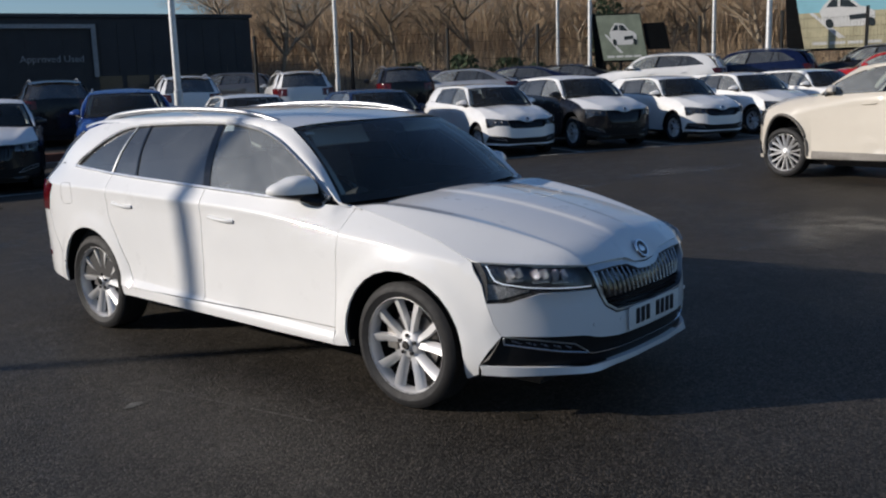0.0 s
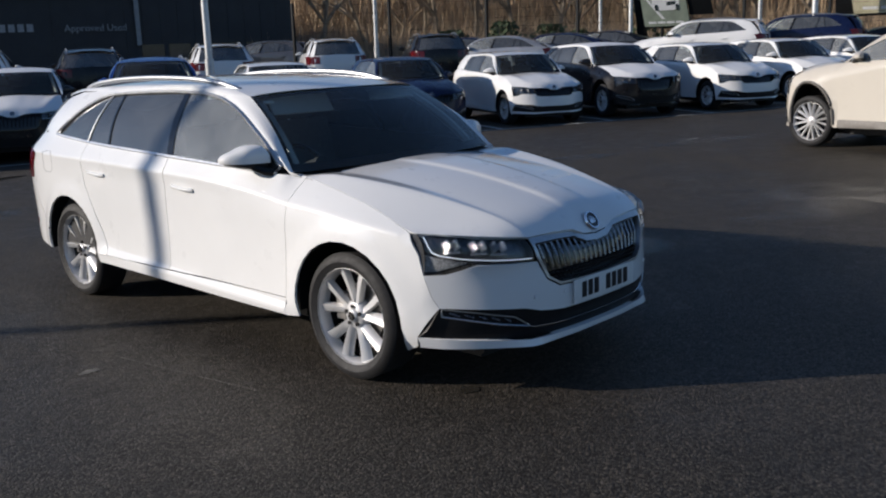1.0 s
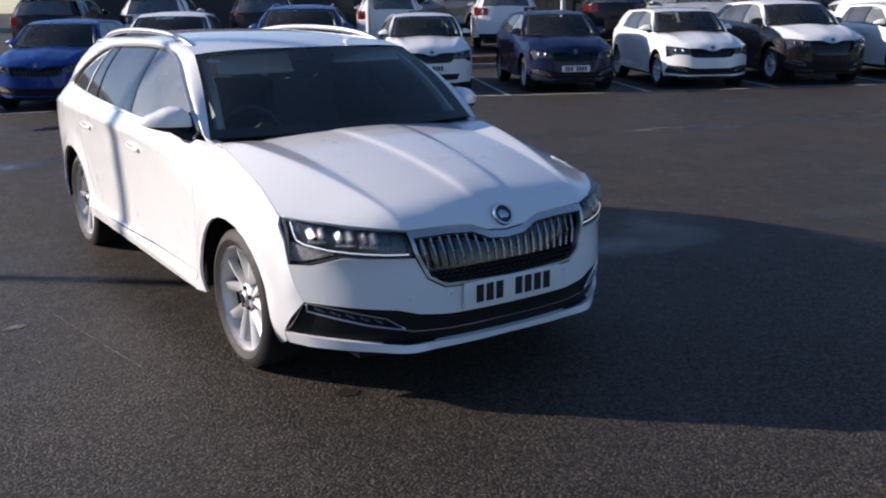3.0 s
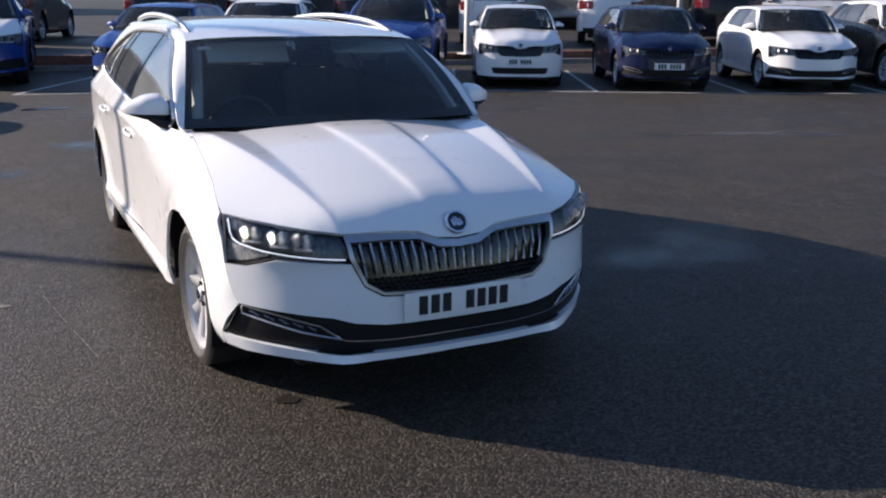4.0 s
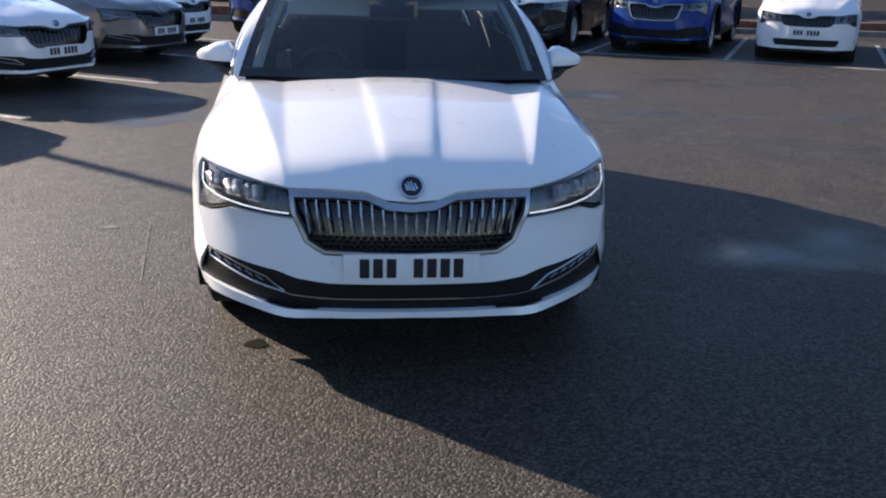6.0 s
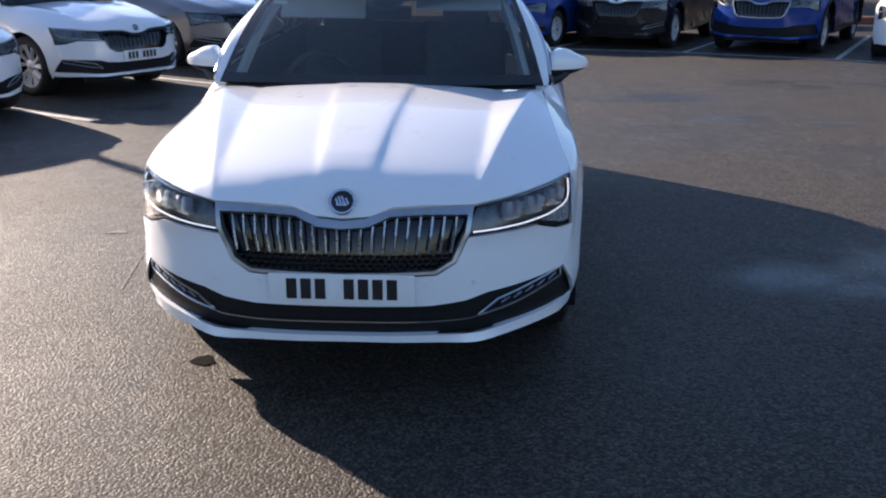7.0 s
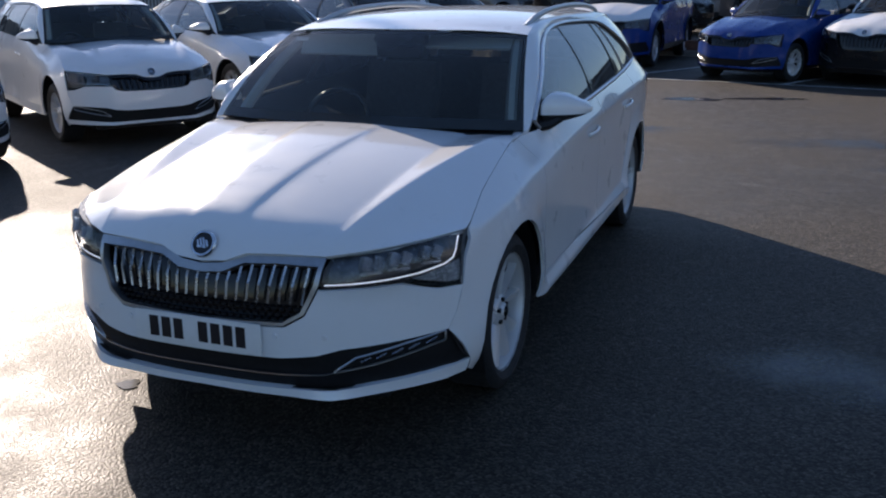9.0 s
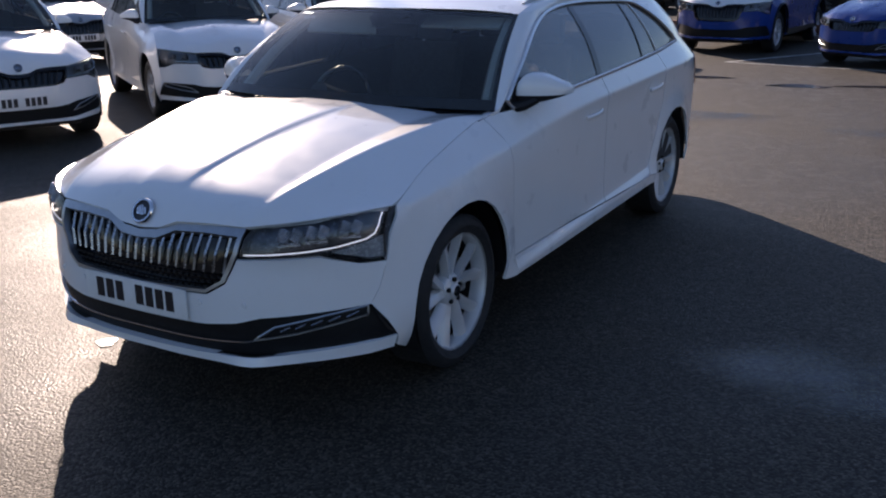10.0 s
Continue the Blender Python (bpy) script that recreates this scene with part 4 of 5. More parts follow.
def nose_badge(root, at, lean, size):
    """A round dark badge with a chrome rim and a slanted wing of chrome strokes."""
    bm = bmesh.new()
    lathe(bm, [(0.0, 0.004), (0.034, 0.003), (0.0345, 0.001)], 28, "z")
    disc = part("nose_badge", bm, M_INK, root, "round chrome-rimmed badge", at=Matrix.Translation(at) @ pose(0, 0, 0, 0, lean, 0) @ Matrix.Scale(size, 4))
    bm = bmesh.new()
    lathe(bm, [(0.032, 0.0), (0.032, 0.007), (0.038, 0.007), (0.041, 0.0)], 28, "z")
    part("badge_ring", bm, M_CHROME, disc)
    bm = bmesh.new()
    for k, (y, length) in enumerate(((-0.016, 0.018), (-0.006, 0.030), (0.004, 0.034), (0.014, 0.022))):
        box(bm, (-length * 0.55, -0.0034, 0.003), (length * 0.45, 0.0034, 0.006), 0.001, pose(0, y, 0, 0, 0, 24))
    box(bm, (0.006, -0.018, 0.003), (0.013, 0.006, 0.006), 0.001)
    part("badge_mark", bm, M_CHROME, disc)
    return disc


def dash(s, root, hero):
    bm = bmesh.new()
    prof = [(1.08, 0.70), (1.08, 0.975), (0.92, 0.985), (0.72, 0.965), (0.60, 0.93), (0.56, 0.86), (0.60, 0.78), (0.66, 0.60)]
    grid(bm, lambda u, v: s.warp(lerp([(k / 7, p[0]) for k, p in enumerate(prof)], v), 0.78 * (2 * u - 1), lerp([(k / 7, p[1]) for k, p in enumerate(prof)], v)), 8, 14)
    part("dashboard", bm, M_INNER, root)
    bm = bmesh.new()
    grid(bm, lambda u, v: s.warp(*(s.roof(-0.93 + 1.86 * u, 0.05 + 0.85 * v) - Vector((0, 0, 0.03)))), 8, 10)
    part("headlining", bm, M_LINING, root)
    for sgn in (-1, 1):
        bm = bmesh.new()
        tube(bm, [s.warp(*(s.screen(sgn * 0.91, k / 6) - Vector((0.06, 0, 0.03)))) for k in range(7)], 0.027, 6)
        part("pillar_lining", bm, M_LINING, root)
    tilt = pose(0.50, -0.37, 0.915, 0, -24, 0)
    bm = bmesh.new()
    ring = [tilt @ Vector((0, 0.185 * math.cos(a), 0.185 * math.sin(a))) for a in np.linspace(0, 2 * math.pi, 28, endpoint=False)]
    tube(bm, [s.warp(*p) for p in ring], 0.016, 8, closed=True)
    wheel_ob = part("steering_wheel", bm, M_GLOSS, root)
    bm = bmesh.new()
    tube(bm, [s.warp(*(tilt @ Vector((0.01, y, z)))) for y, z in ((-0.18, 0.0), (-0.06, 0.0), (0.06, 0.0), (0.18, 0.0))], 0.013, 6)
    column = bmesh.new()
    tube(column, [s.warp(*(tilt @ Vector(p))) for p in ((-0.02, 0, 0), (0.2, 0, -0.02))], 0.06, 10)
    part("wheel_hub", column, M_INNER, wheel_ob)
    part("wheel_spokes", bm, M_SLAT, wheel_ob, "satin metal spokes" if hero else "")
    for y in (-0.37, 0.37):
        bm = bmesh.new()
        box(bm, (-0.28, y - 0.24, 0.45), (0.26, y + 0.24, 0.62), 0.05)
        box(bm, (-0.06, -0.23, 0.0), (0.06, 0.23, 0.62), 0.05, pose(-0.30, y, 0.56, 0, -14, 0))
        for v in bm.verts:
            v.co = s.warp(*v.co)
        seat = part("seat", bm, M_CLOTH, root)
        bm = bmesh.new()
        box(bm, (-0.045, -0.13, 0.0), (0.045, 0.13, 0.17), 0.035, pose(-0.47, y, 1.17, 0, -10, 0))
        for v in bm.verts:
            v.co = s.warp(*v.co)
        part("headrest", bm, M_CLOTH, seat)
    bm = bmesh.new()
    box(bm, (-1.25, -0.66, 0.45), (-0.72, 0.66, 0.62), 0.05)
    box(bm, (-0.06, -0.66, 0.0), (0.06, 0.66, 0.58), 0.05, pose(-1.26, 0, 0.56, 0, -16, 0))
    for y in (-0.4, 0.4):
        box(bm, (-0.04, -0.12, 0.0), (0.04, 0.12, 0.13), 0.03, pose(-1.43, y, 1.12, 0, -12, 0))
    for v in bm.verts:
        v.co = s.warp(*v.co)
    part("rear_seat", bm, M_CLOTH, root)
    bm = bmesh.new()
    box(bm, (-0.015, -0.12, -0.035), (0.015, 0.12, 0.035), 0.015)
    part("interior_mirror", bm, M_GLOSS, root, at=Matrix.Translation(s.warp(0.50, 0, 1.30)))
    if hero:
        bm = bmesh.new()
        rows = []
        for v, half in ((0.99, 0.17), (0.90, 0.15), (0.82, 0.085), (0.77, 0.05)):
            rows.append([bm.verts.new(s.screen(q * half, v) - Vector((0.012, 0, 0.012))) for q in (-1, -0.33, 0.33, 1)])
        for a, b in zip(rows, rows[1:]):
            for k in range(3):
                bm.faces.new((a[k], a[k + 1], b[k + 1], b[k]))
        bmesh.ops.solidify(bm, geom=bm.faces[:], thickness=0.03)
        part("sensor_housing", bm, M_BLACK, root, "black camera housing behind the windscreen")
        bm = bmesh.new()
        box(bm, (-0.003, -0.035, -0.012), (0.003, 0.035, 0.012), 0.002)
        part("sticker", bm, M_FILM, root, at=Matrix.Translation(s.screen(-0.86, 0.93) - Vector((0.02, 0, 0.02))) @ pose(0, 0, 0, 0, -55, 0))
        bm = bmesh.new()
        box(bm, (-0.008, -0.22, -0.075), (0.008, 0.22, 0.075), 0.007)
        part("sun_visor", bm, M_LINING, root, at=pose(0.43, 0.36, 1.352, 0, -62, 0))
        bm = bmesh.new()
        box(bm, (-0.008, -0.22, -0.075), (0.008, 0.22, 0.075), 0.007)
        part("sun_visor", bm, M_LINING, root, "pale grey sun visor folded down", at=pose(0.47, -0.34, 1.335, 0, -35, 0))

# ---- ground ----
def rise(x, y):
    """Height of the ground: level round the car, climbing gently beyond it."""
    return 0.013 * max(0.0, math.log1p(math.exp((y - 5.0) / 1.5)) * 1.5)


def build_ground():
    bm = bmesh.new()
    xs = [-420, -160, -80] + list(np.linspace(-40, 20, 31)) + [40, 90, 180, 420]
    ys = [-420, -160, -80] + list(np.linspace(-30, 42, 37)) + [60, 100, 180, 420]
    vs = [[bm.verts.new((x, y, rise(x, min(y, 42)))) for y in ys] for x in xs]
    for i in range(len(xs) - 1):
        for j in range(len(ys) - 1):
            bm.faces.new((vs[i][j], vs[i + 1][j], vs[i + 1][j + 1], vs[i][j + 1]))
    ob = part("ground", bm, M_ASPHALT, None)
    tagged(ob, "dark damp asphalt of a dealer's car park", "ground", kind="structure")


build_ground()

# ---- cars ----
hero_root = thing("estate_car", Matrix.Identity(4), "white estate car with chrome vertical-slat grille standing on the asphalt", "car")
build_car(Shape(fine=0.045), hero_root, M_WHITE, hero=True, r=0.323, rim=0.248, drl=True, back_plate=True)

HATCH = dict(along=[(-2.55, -1.95), (-2.1, -1.72), (-1.42, -1.24), (-0.9, -0.80), (0.0, 0.02), (0.9, 0.72), (1.42, 1.24), (2.0, 1.68), (2.36, 1.98)],
             tall=[(0.0, 0.0), (0.333, 0.31), (0.70, 0.68), (1.0, 0.995), (1.48, 1.455), (1.6, 1.57)], wide=0.93, fine=0.10)
CITY = dict(along=[(-2.55, -1.75), (-2.1, -1.55), (-1.42, -1.21), (-0.9, -0.74), (0.0, 0.05), (0.9, 0.74), (1.42, 1.21), (2.0, 1.60), (2.36, 1.82)],
            tall=[(0.0, 0.0), (0.333, 0.29), (0.70, 0.70), (1.0, 1.02), (1.48, 1.47), (1.6, 1.59)], wide=0.885, fine=0.10)
SUV = dict(along=[(-2.55, -2.33), (-2.1, -2.05), (-1.42, -1.39), (-0.9, -0.9), (0.0, 0.0), (0.9, 0.84), (1.42, 1.39), (2.0, 1.93), (2.36, 2.30)],
           tall=[(0.0, 0.0), (0.333, 0.36), (0.70, 0.82), (1.0, 1.155), (1.48, 1.66), (1.6, 1.79)], wide=1.0, fine=0.10)
CROSS = dict(along=[(-2.55, -2.12), (-2.1, -1.85), (-1.42, -1.30), (-0.9, -0.85), (0.0, 0.0), (0.9, 0.78), (1.42, 1.30), (2.0, 1.80), (2.36, 2.10)],
             tall=[(0.0, 0.0), (0.333, 0.345), (0.70, 0.76), (1.0, 1.07), (1.48, 1.555), (1.6, 1.68)], wide=0.965, fine=0.10)
BOXY = dict(along=SUV["along"][:-2] + [(2.0, 1.82), (2.36, 2.12)],
            tall=[(0.0, 0.0), (0.333, 0.37), (0.70, 0.87), (0.86, 1.06), (1.0, 1.19), (1.48, 1.66), (1.6, 1.79)], wide=1.0, fine=0.08)
LIFT = dict(along=[(-2.55, -2.50), (2.40, 2.40)], tall=[(0.0, 0.0), (1.0, 0.99), (1.48, 1.455), (1.6, 1.57)], wide=1.0, fine=0.09, fast=0.62)
KINDS = dict(boxy=(BOXY, 0.36, 0.278), hatch=(HATCH, 0.31, 0.215), city=(CITY, 0.285, 0.19), suv=(SUV, 0.355, 0.245), cross=(CROSS, 0.34, 0.225), lift=(LIFT, 0.334, 0.245))


def park(kind, x, y, heading, mat, label, **more):
    """A parked car with its front axle over (x, y), facing heading degrees."""
    spec, r, rim = KINDS[kind]
    sh = Shape(**spec)
    front = sh.warp(1.42, 0, 0).x
    h = radians(heading)
    m = pose(x - front * math.cos(h), y - front * math.sin(h), rise(x, y), 0, 0, heading)
    more.setdefault("rails", kind == "suv")
    more.setdefault("chrome", False)
    more.setdefault("slim", kind in ("hatch", "city"))
    root = thing("parked_car", m, label, "car", "parked cars")
    return build_car(sh, root, mat, r=r, rim=rim, **more)


ROW = -27.0
park("city", -9.72, 7.48, ROW, M_WHITE, "small white city car parked in a marked bay", small_face=True)
park("hatch", -8.17, 9.57, ROW, M_NAVY, "navy blue hatchback parked in a marked bay")
park("hatch", -6.97, 11.86, ROW, M_WHITE, "white hatchback with black grille parked in row", plate=None)
park("cross", -5.95, 13.95, ROW, M_DARK, "black crossover with white transport film on bonnet and roof", film=M_FILM, film_roof=M_FILM, plate=None)
park("hatch", -4.64, 16.06, ROW, M_WHITE, "white hatchback with black grille parked in row", plate=None)
park("hatch", -3.85, 18.65, ROW, M_WHITE, "white hatchback with black grille parked in row", plate=None)
park("hatch", -2.95, 21.1, ROW, M_WHITE, "white hatchback at the far end of the row", plate=None)
park("suv", -11.0, 5.4, -30, M_BLUE, "bright blue sport utility car with chrome grille surround", chrome=True, plate=None, dark_lower=True, cladding=M_BLACK)
park("cross", -11.7, 3.1, ROW, M_DARK, "black crossover with white transport film on bonnet and roof", film=M_FILM, film_roof=M_FILM, plate=None)
park("hatch", -11.84, 1.1, -30, M_BLUE, "blue hatchback parked beside a black crossover", plate=None)
park("suv", -13.6, -1.6, -5, M_BLUE, "dark blue utility car with white film on its bonnet", film=M_FILM, plate=None, dark_lower=True, cladding=M_BLACK)
park("hatch", -1.15, -5.6, 68, M_WHITE, "white hatchback with dark bumper in the side row")
park("hatch", -3.51, -4.95, 58, M_WHITE, "white hatchback with black grille in the side row", plate=None)
park("lift", -5.78, -4.22, 60, M_WHITE, "white saloon with alloy wheels in the side row")
park("lift", -8.65, -3.62, 62, M_GREY, "grey saloon with alloy wheels in the side row")
park("hatch", -11.0, -3.4, 62, M_WHITE, "white hatchback beyond a grey saloon in the side row")
park("lift", -6.6, -11.5, 72, M_SILVER, "silver saloon parked in the row behind")
park("lift", -9.4, -11.0, 72, M_WHITE, "white saloon parked in the row behind")
park("boxy", -0.28, 10.5, 166, M_BEIGE, "beige sport utility car standing across the yard", plate=None, cladding=M_MOULD, blades=8)

# ---- terrace, markings, fences, building, trees ----
def bearing(az, d, eye=(4.45, -4.16)):
    """A spot d metres off in the direction az degrees from the yard's corner."""
    return eye[0] + d * math.cos(radians(az)), eye[1] + d * math.sin(radians(az))


KERB = [(-24.0, -60.0), (-18.6, -14.0), (-17.2, -6.0), (-16.4, 0.0), (-15.0, 9.0), (-13.4, 14.0), (-11.9, 19.0), (-10.2, 23.0), (-7.5, 25.6), (10.0, 32.0), (60.0, 50.0)]


def terrace_z(x, y):
    return 0.30 + 0.020 * max(0.0, y - 9.0) if y < 40 else 0.92


M_BRICK = plain("red_kerb_brick", (0.20, 0.085, 0.05), 0.85, vary=0.4, scale=9, bump=0.4)
M_EARTH = plain("leafy_earth", (0.13, 0.095, 0.06), 0.95, vary=0.5, scale=3, bump=0.8)


def build_terrace():
    line = spline([Vector((*p, 0)) for p in KERB], 6)
    bm = bmesh.new()
    rows = []
    for p in line:
        far = p + Vector((-70, 70, 0)) if p.y > -30 else p + Vector((-90, 0, 0))
        z = terrace_z(p.x, p.y)
        rows.append((bm.verts.new((p.x, p.y, z)), bm.verts.new((*(p.xy + (far - p).xy * 0.3), z + 0.2)), bm.verts.new((far.x, far.y, z + 0.4))))
    for a, b in zip(rows, rows[1:]):
        for k in range(2):
            bm.faces.new((a[k], b[k], b[k + 1], a[k + 1]))
    tagged(part("upper_yard", bm, M_ASPHALT, None), "raised asphalt yard behind the front row", "yard", kind="structure")
    bm = bmesh.new()
    for side, lo, hi, off in ((0, -0.1, 0.10, -0.02), (1, 0.10, 0.0, 0.10)):
        ring = []
        for i, p in enumerate(line):
            a, b = line[max(0, i - 1)], line[min(len(line) - 1, i + 1)]
            n = Vector((b.y - a.y, a.x - b.x, 0)).normalized()
            z = terrace_z(p.x, p.y)
            g = rise(p.x, min(p.y, 42))
            outs = ((0.30, g - 0.05), (0.30, g + 0.11), (0.02, g + 0.115)) if side == 0 else ((0.04, g + 0.10), (0.04, z + 0.015), (-0.12, z + 0.02))
            ring.append([bm.verts.new((p.x + n.x * o, p.y + n.y * o, h)) for o, h in outs])
        for a, b in zip(ring, ring[1:]):
            for k in range(2):
                bm.faces.new((a[k], b[k], b[k + 1], a[k + 1]))
        if side == 0:
            tagged(part("kerb", bm, M_KERB, None, smooth=0), "low concrete kerb along the parking bays", "kerb", kind="structure")
            bm = bmesh.new()
    tagged(part("retaining_wall", bm, M_BRICK, None, smooth=0), "low red-brown brick edge of the upper yard", "wall", kind="structure")


build_terrace()


def stripe(a, b, w, name="bay_line", label="worn white bay line painted on asphalt", mat=None):
    a, b = Vector(a), Vector(b)
    d = (b - a).normalized()
    n = Vector((-d.y, d.x)) * w / 2
    bm = bmesh.new()
    k = 12
    rnd = random.Random(int(1000 * (a.x + b.y)))
    rows = []
    for i in range(k + 1):
        p = a.lerp(b, i / k)
        j = rnd.uniform(0.86, 1.05)
        rows.append([bm.verts.new((q.x, q.y, rise(q.x, q.y) + 0.005)) for q in (p - n * j, p + n * j)])
    for r0, r1 in zip(rows, rows[1:]):
        bm.faces.new((r0[0], r1[0], r1[1], r0[1]))
    tagged(part(name, bm, mat or M_LINE, None, smooth=0), label, "road marking", "bay lines", "structure")


ENDS = [(-11.3, -1.1), (-10.95, 1.65), (-10.45, 3.85), (-9.45, 6.0), (-8.05, 8.1), (-6.7, 10.3), (-5.6, 12.5), (-4.45, 14.6), (-3.4, 16.95), (-2.5, 19.4), (-1.6, 21.8)]
for p in ENDS:
    stripe(p, (p[0] - 4.6 * math.cos(radians(ROW)), p[1] - 4.6 * math.sin(radians(ROW))), 0.09)
for p, q in zip(ENDS, ENDS[1:]):
    stripe(p, q, 0.09)
for x, y in ((-3.45, -3.3), (-6.0, -2.55), (-8.7, -2.0), (-11.3, -1.7)):
    h = radians(61)
    stripe((x, y), (x - 4.8 * math.cos(h), y - 4.8 * math.sin(h)), 0.09)
for a, b in (((0.12, -1.44), (0.72, -1.35)), ((0.76, -1.345), (1.18, -1.28))):
    stripe(a, b, 0.007, "chalk_mark", "faint pale scrape mark on the asphalt", M_CHALK)


def puddle(x, y, rx, ry, turn, seed, mat=None, label="shallow puddle lying on the asphalt"):
    bm = bmesh.new()
    wet = bm.verts.layers.float.new("wetness")
    rnd = random.Random(seed)
    ph = [rnd.uniform(0, 6.28) for _ in range(4)]
    vs = []
    for k in range(40):
        a = 2 * math.pi * k / 40
        r = 1 + 0.18 * math.sin(2 * a + ph[0]) + 0.14 * math.sin(3 * a + ph[1]) + 0.08 * math.sin(7 * a + ph[2])
        px, py = rx * r * math.cos(a), ry * r * math.sin(a)
        t = radians(turn)
        X, Y = x + px * math.cos(t) - py * math.sin(t), y + px * math.sin(t) + py * math.cos(t)
        vs.append(bm.verts.new((X, Y, rise(X, Y) + 0.004)))
    mid = Vector((x, y, rise(x, y) + 0.004))
    heart = bm.verts.new(mid)
    ring = []
    for v in vs:
        p = mid.lerp(v.co, 0.55)
        ring.append(bm.verts.new((p.x, p.y, rise(p.x, p.y) + 0.004)))
    for v in ring + [heart]:
        v[wet] = 1.0
    for k in range(40):
        j = (k + 1) % 40
        bm.faces.new((heart, ring[k], ring[j]))
        bm.faces.new((ring[k], vs[k], vs[j], ring[j]))
    tagged(part("puddle", bm, mat or M_WATER, None, smooth=0), label, "puddle", "puddles", "structure")


M_WATER = Mat("puddle_water", (0.03, 0.028, 0.024), 0.16, IOR=1.33).m
def damp():
    """Wet stones under a broken film of water: clear holes between the glossy spots."""
    m = Mat("water_film", (0.055, 0.054, 0.053), 0.25, IOR=1.6)
    at = m.coords("Object")
    m.rough(m.ramp(m.noise(6.0, 5, 0.6, vector=at), [(0.35, 0.17), (0.7, 0.30)]))
    m.bump(m.noise(60, 3, 0.6, vector=at), 0.12, 0.003)
    hole = m.ramp(m.noise(1.6, 6, 0.68, vector=at), [(0.38, 0.0), (0.72, 0.70)])
    edge = m.t.nodes.new("ShaderNodeAttribute")
    edge.attribute_name = "wetness"
    m.link(m.mix(1.0, hole, edge.outputs["Fac"], "MULTIPLY"), m.b.inputs["Alpha"])
    return m.m


M_DAMP = damp()
FILM = "thin broken film of water on the asphalt"
for k, (x, y, rx, ry, turn) in enumerate(((-3.95, 3.4, 0.30, 0.9, -5), (-3.6, 5.3, 0.35, 1.0, -12), (-2.9, 7.3, 0.32, 1.1, -20), (-2.3, 9.9, 0.45, 1.5, -15), (-5.4, 2.4, 0.5, 0.9, 10),
                                         (1.35, 5.6, 0.8, 1.7, -15), (0.75, 2.55, 0.55, 0.75, 20), (-3.6, -2.0, 0.5, 0.8, 30), (-4.6, -2.6, 0.5, 0.9, 50), (-5.5, -0.2, 0.5, 1.0, 10), (-6.6, 4.6, 0.5, 1.3, -10))):
    puddle(x, y, rx, ry, turn, 20 + k, M_DAMP, FILM)
puddle(-8.62, 0.5, 0.16, 0.42, 15, 1)
puddle(-8.98, 1.5, 0.13, 0.5, 20, 2)
puddle(-9.1, -0.8, 0.12, 0.38, 10, 3)
puddle(1.99, -0.635, 0.04, 0.055, 30, 4)
puddle(0.22, -1.66, 0.035, 0.05, 0, 5, M_CHALK, "small pale scuff on the asphalt")

M_STEEL = plain("galvanised_steel", (0.55, 0.56, 0.56), 0.45, 0.5, vary=0.15, scale=10)
M_POST = plain("dark_coated_steel", (0.010, 0.011, 0.012), 0.6, vary=0.2, scale=10, Specular_IOR_Level=0.15)


def lamp_post(x, y, z, r, tall, label, arms=()):
    root = thing("lamp_post", pose(x, y, z), label, "lamp post", "lamp posts")
    bm = bmesh.new()
    tube(bm, [(0, 0, 0), (0, 0, 1.3), (0, 0, 1.32), (0, 0, tall)], [r * 1.25, r * 1.25, r, r * 0.7], 12)
    part("pole", bm, M_STEEL, root)
    bm = bmesh.new()
    box(bm, (-r * 2.4, -r * 2.4, 0), (r * 2.4, r * 2.4, 0.03), 0.006)
    part("base_plate", bm, M_STEEL, root)
    for a in arms:
        c, s_ = math.cos(radians(a)), math.sin(radians(a))
        bm = bmesh.new()
        tube(bm, [(0, 0, tall - 0.1), (0.5 * c, 0.5 * s_, tall + 0.15), (1.1 * c, 1.1 * s_, tall + 0.22)], 0.035, 8)
        arm = part("arm", bm, M_STEEL, root)
        bm = bmesh.new()
        box(bm, (1.0, -0.13, tall + 0.16), (1.65, 0.13, tall + 0.27), 0.03, pose(0, 0, 0, 0, 0, a))
        part("lamp_head", bm, M_POST, arm)


lamp_post(-14.75, 9.1, 0.30, 0.085, 8.0, "pale steel lamp post standing on the upper yard", (160,))
for az, d, r in ((136.0, 40, 0.09), (122.7, 44, 0.08), (120.8, 36, 0.08), (113.7, 40, 0.08), (110.7, 34, 0.10)):
    x, y = bearing(az, d)
    lamp_post(x, y, terrace_z(x, y), r, 9.0, "tall pale steel lamp post", (200,))
lamp_post(-8.3, -9.8, 0.0, 0.075, 8.5, "steel lamp post behind the side row", (60, 240))


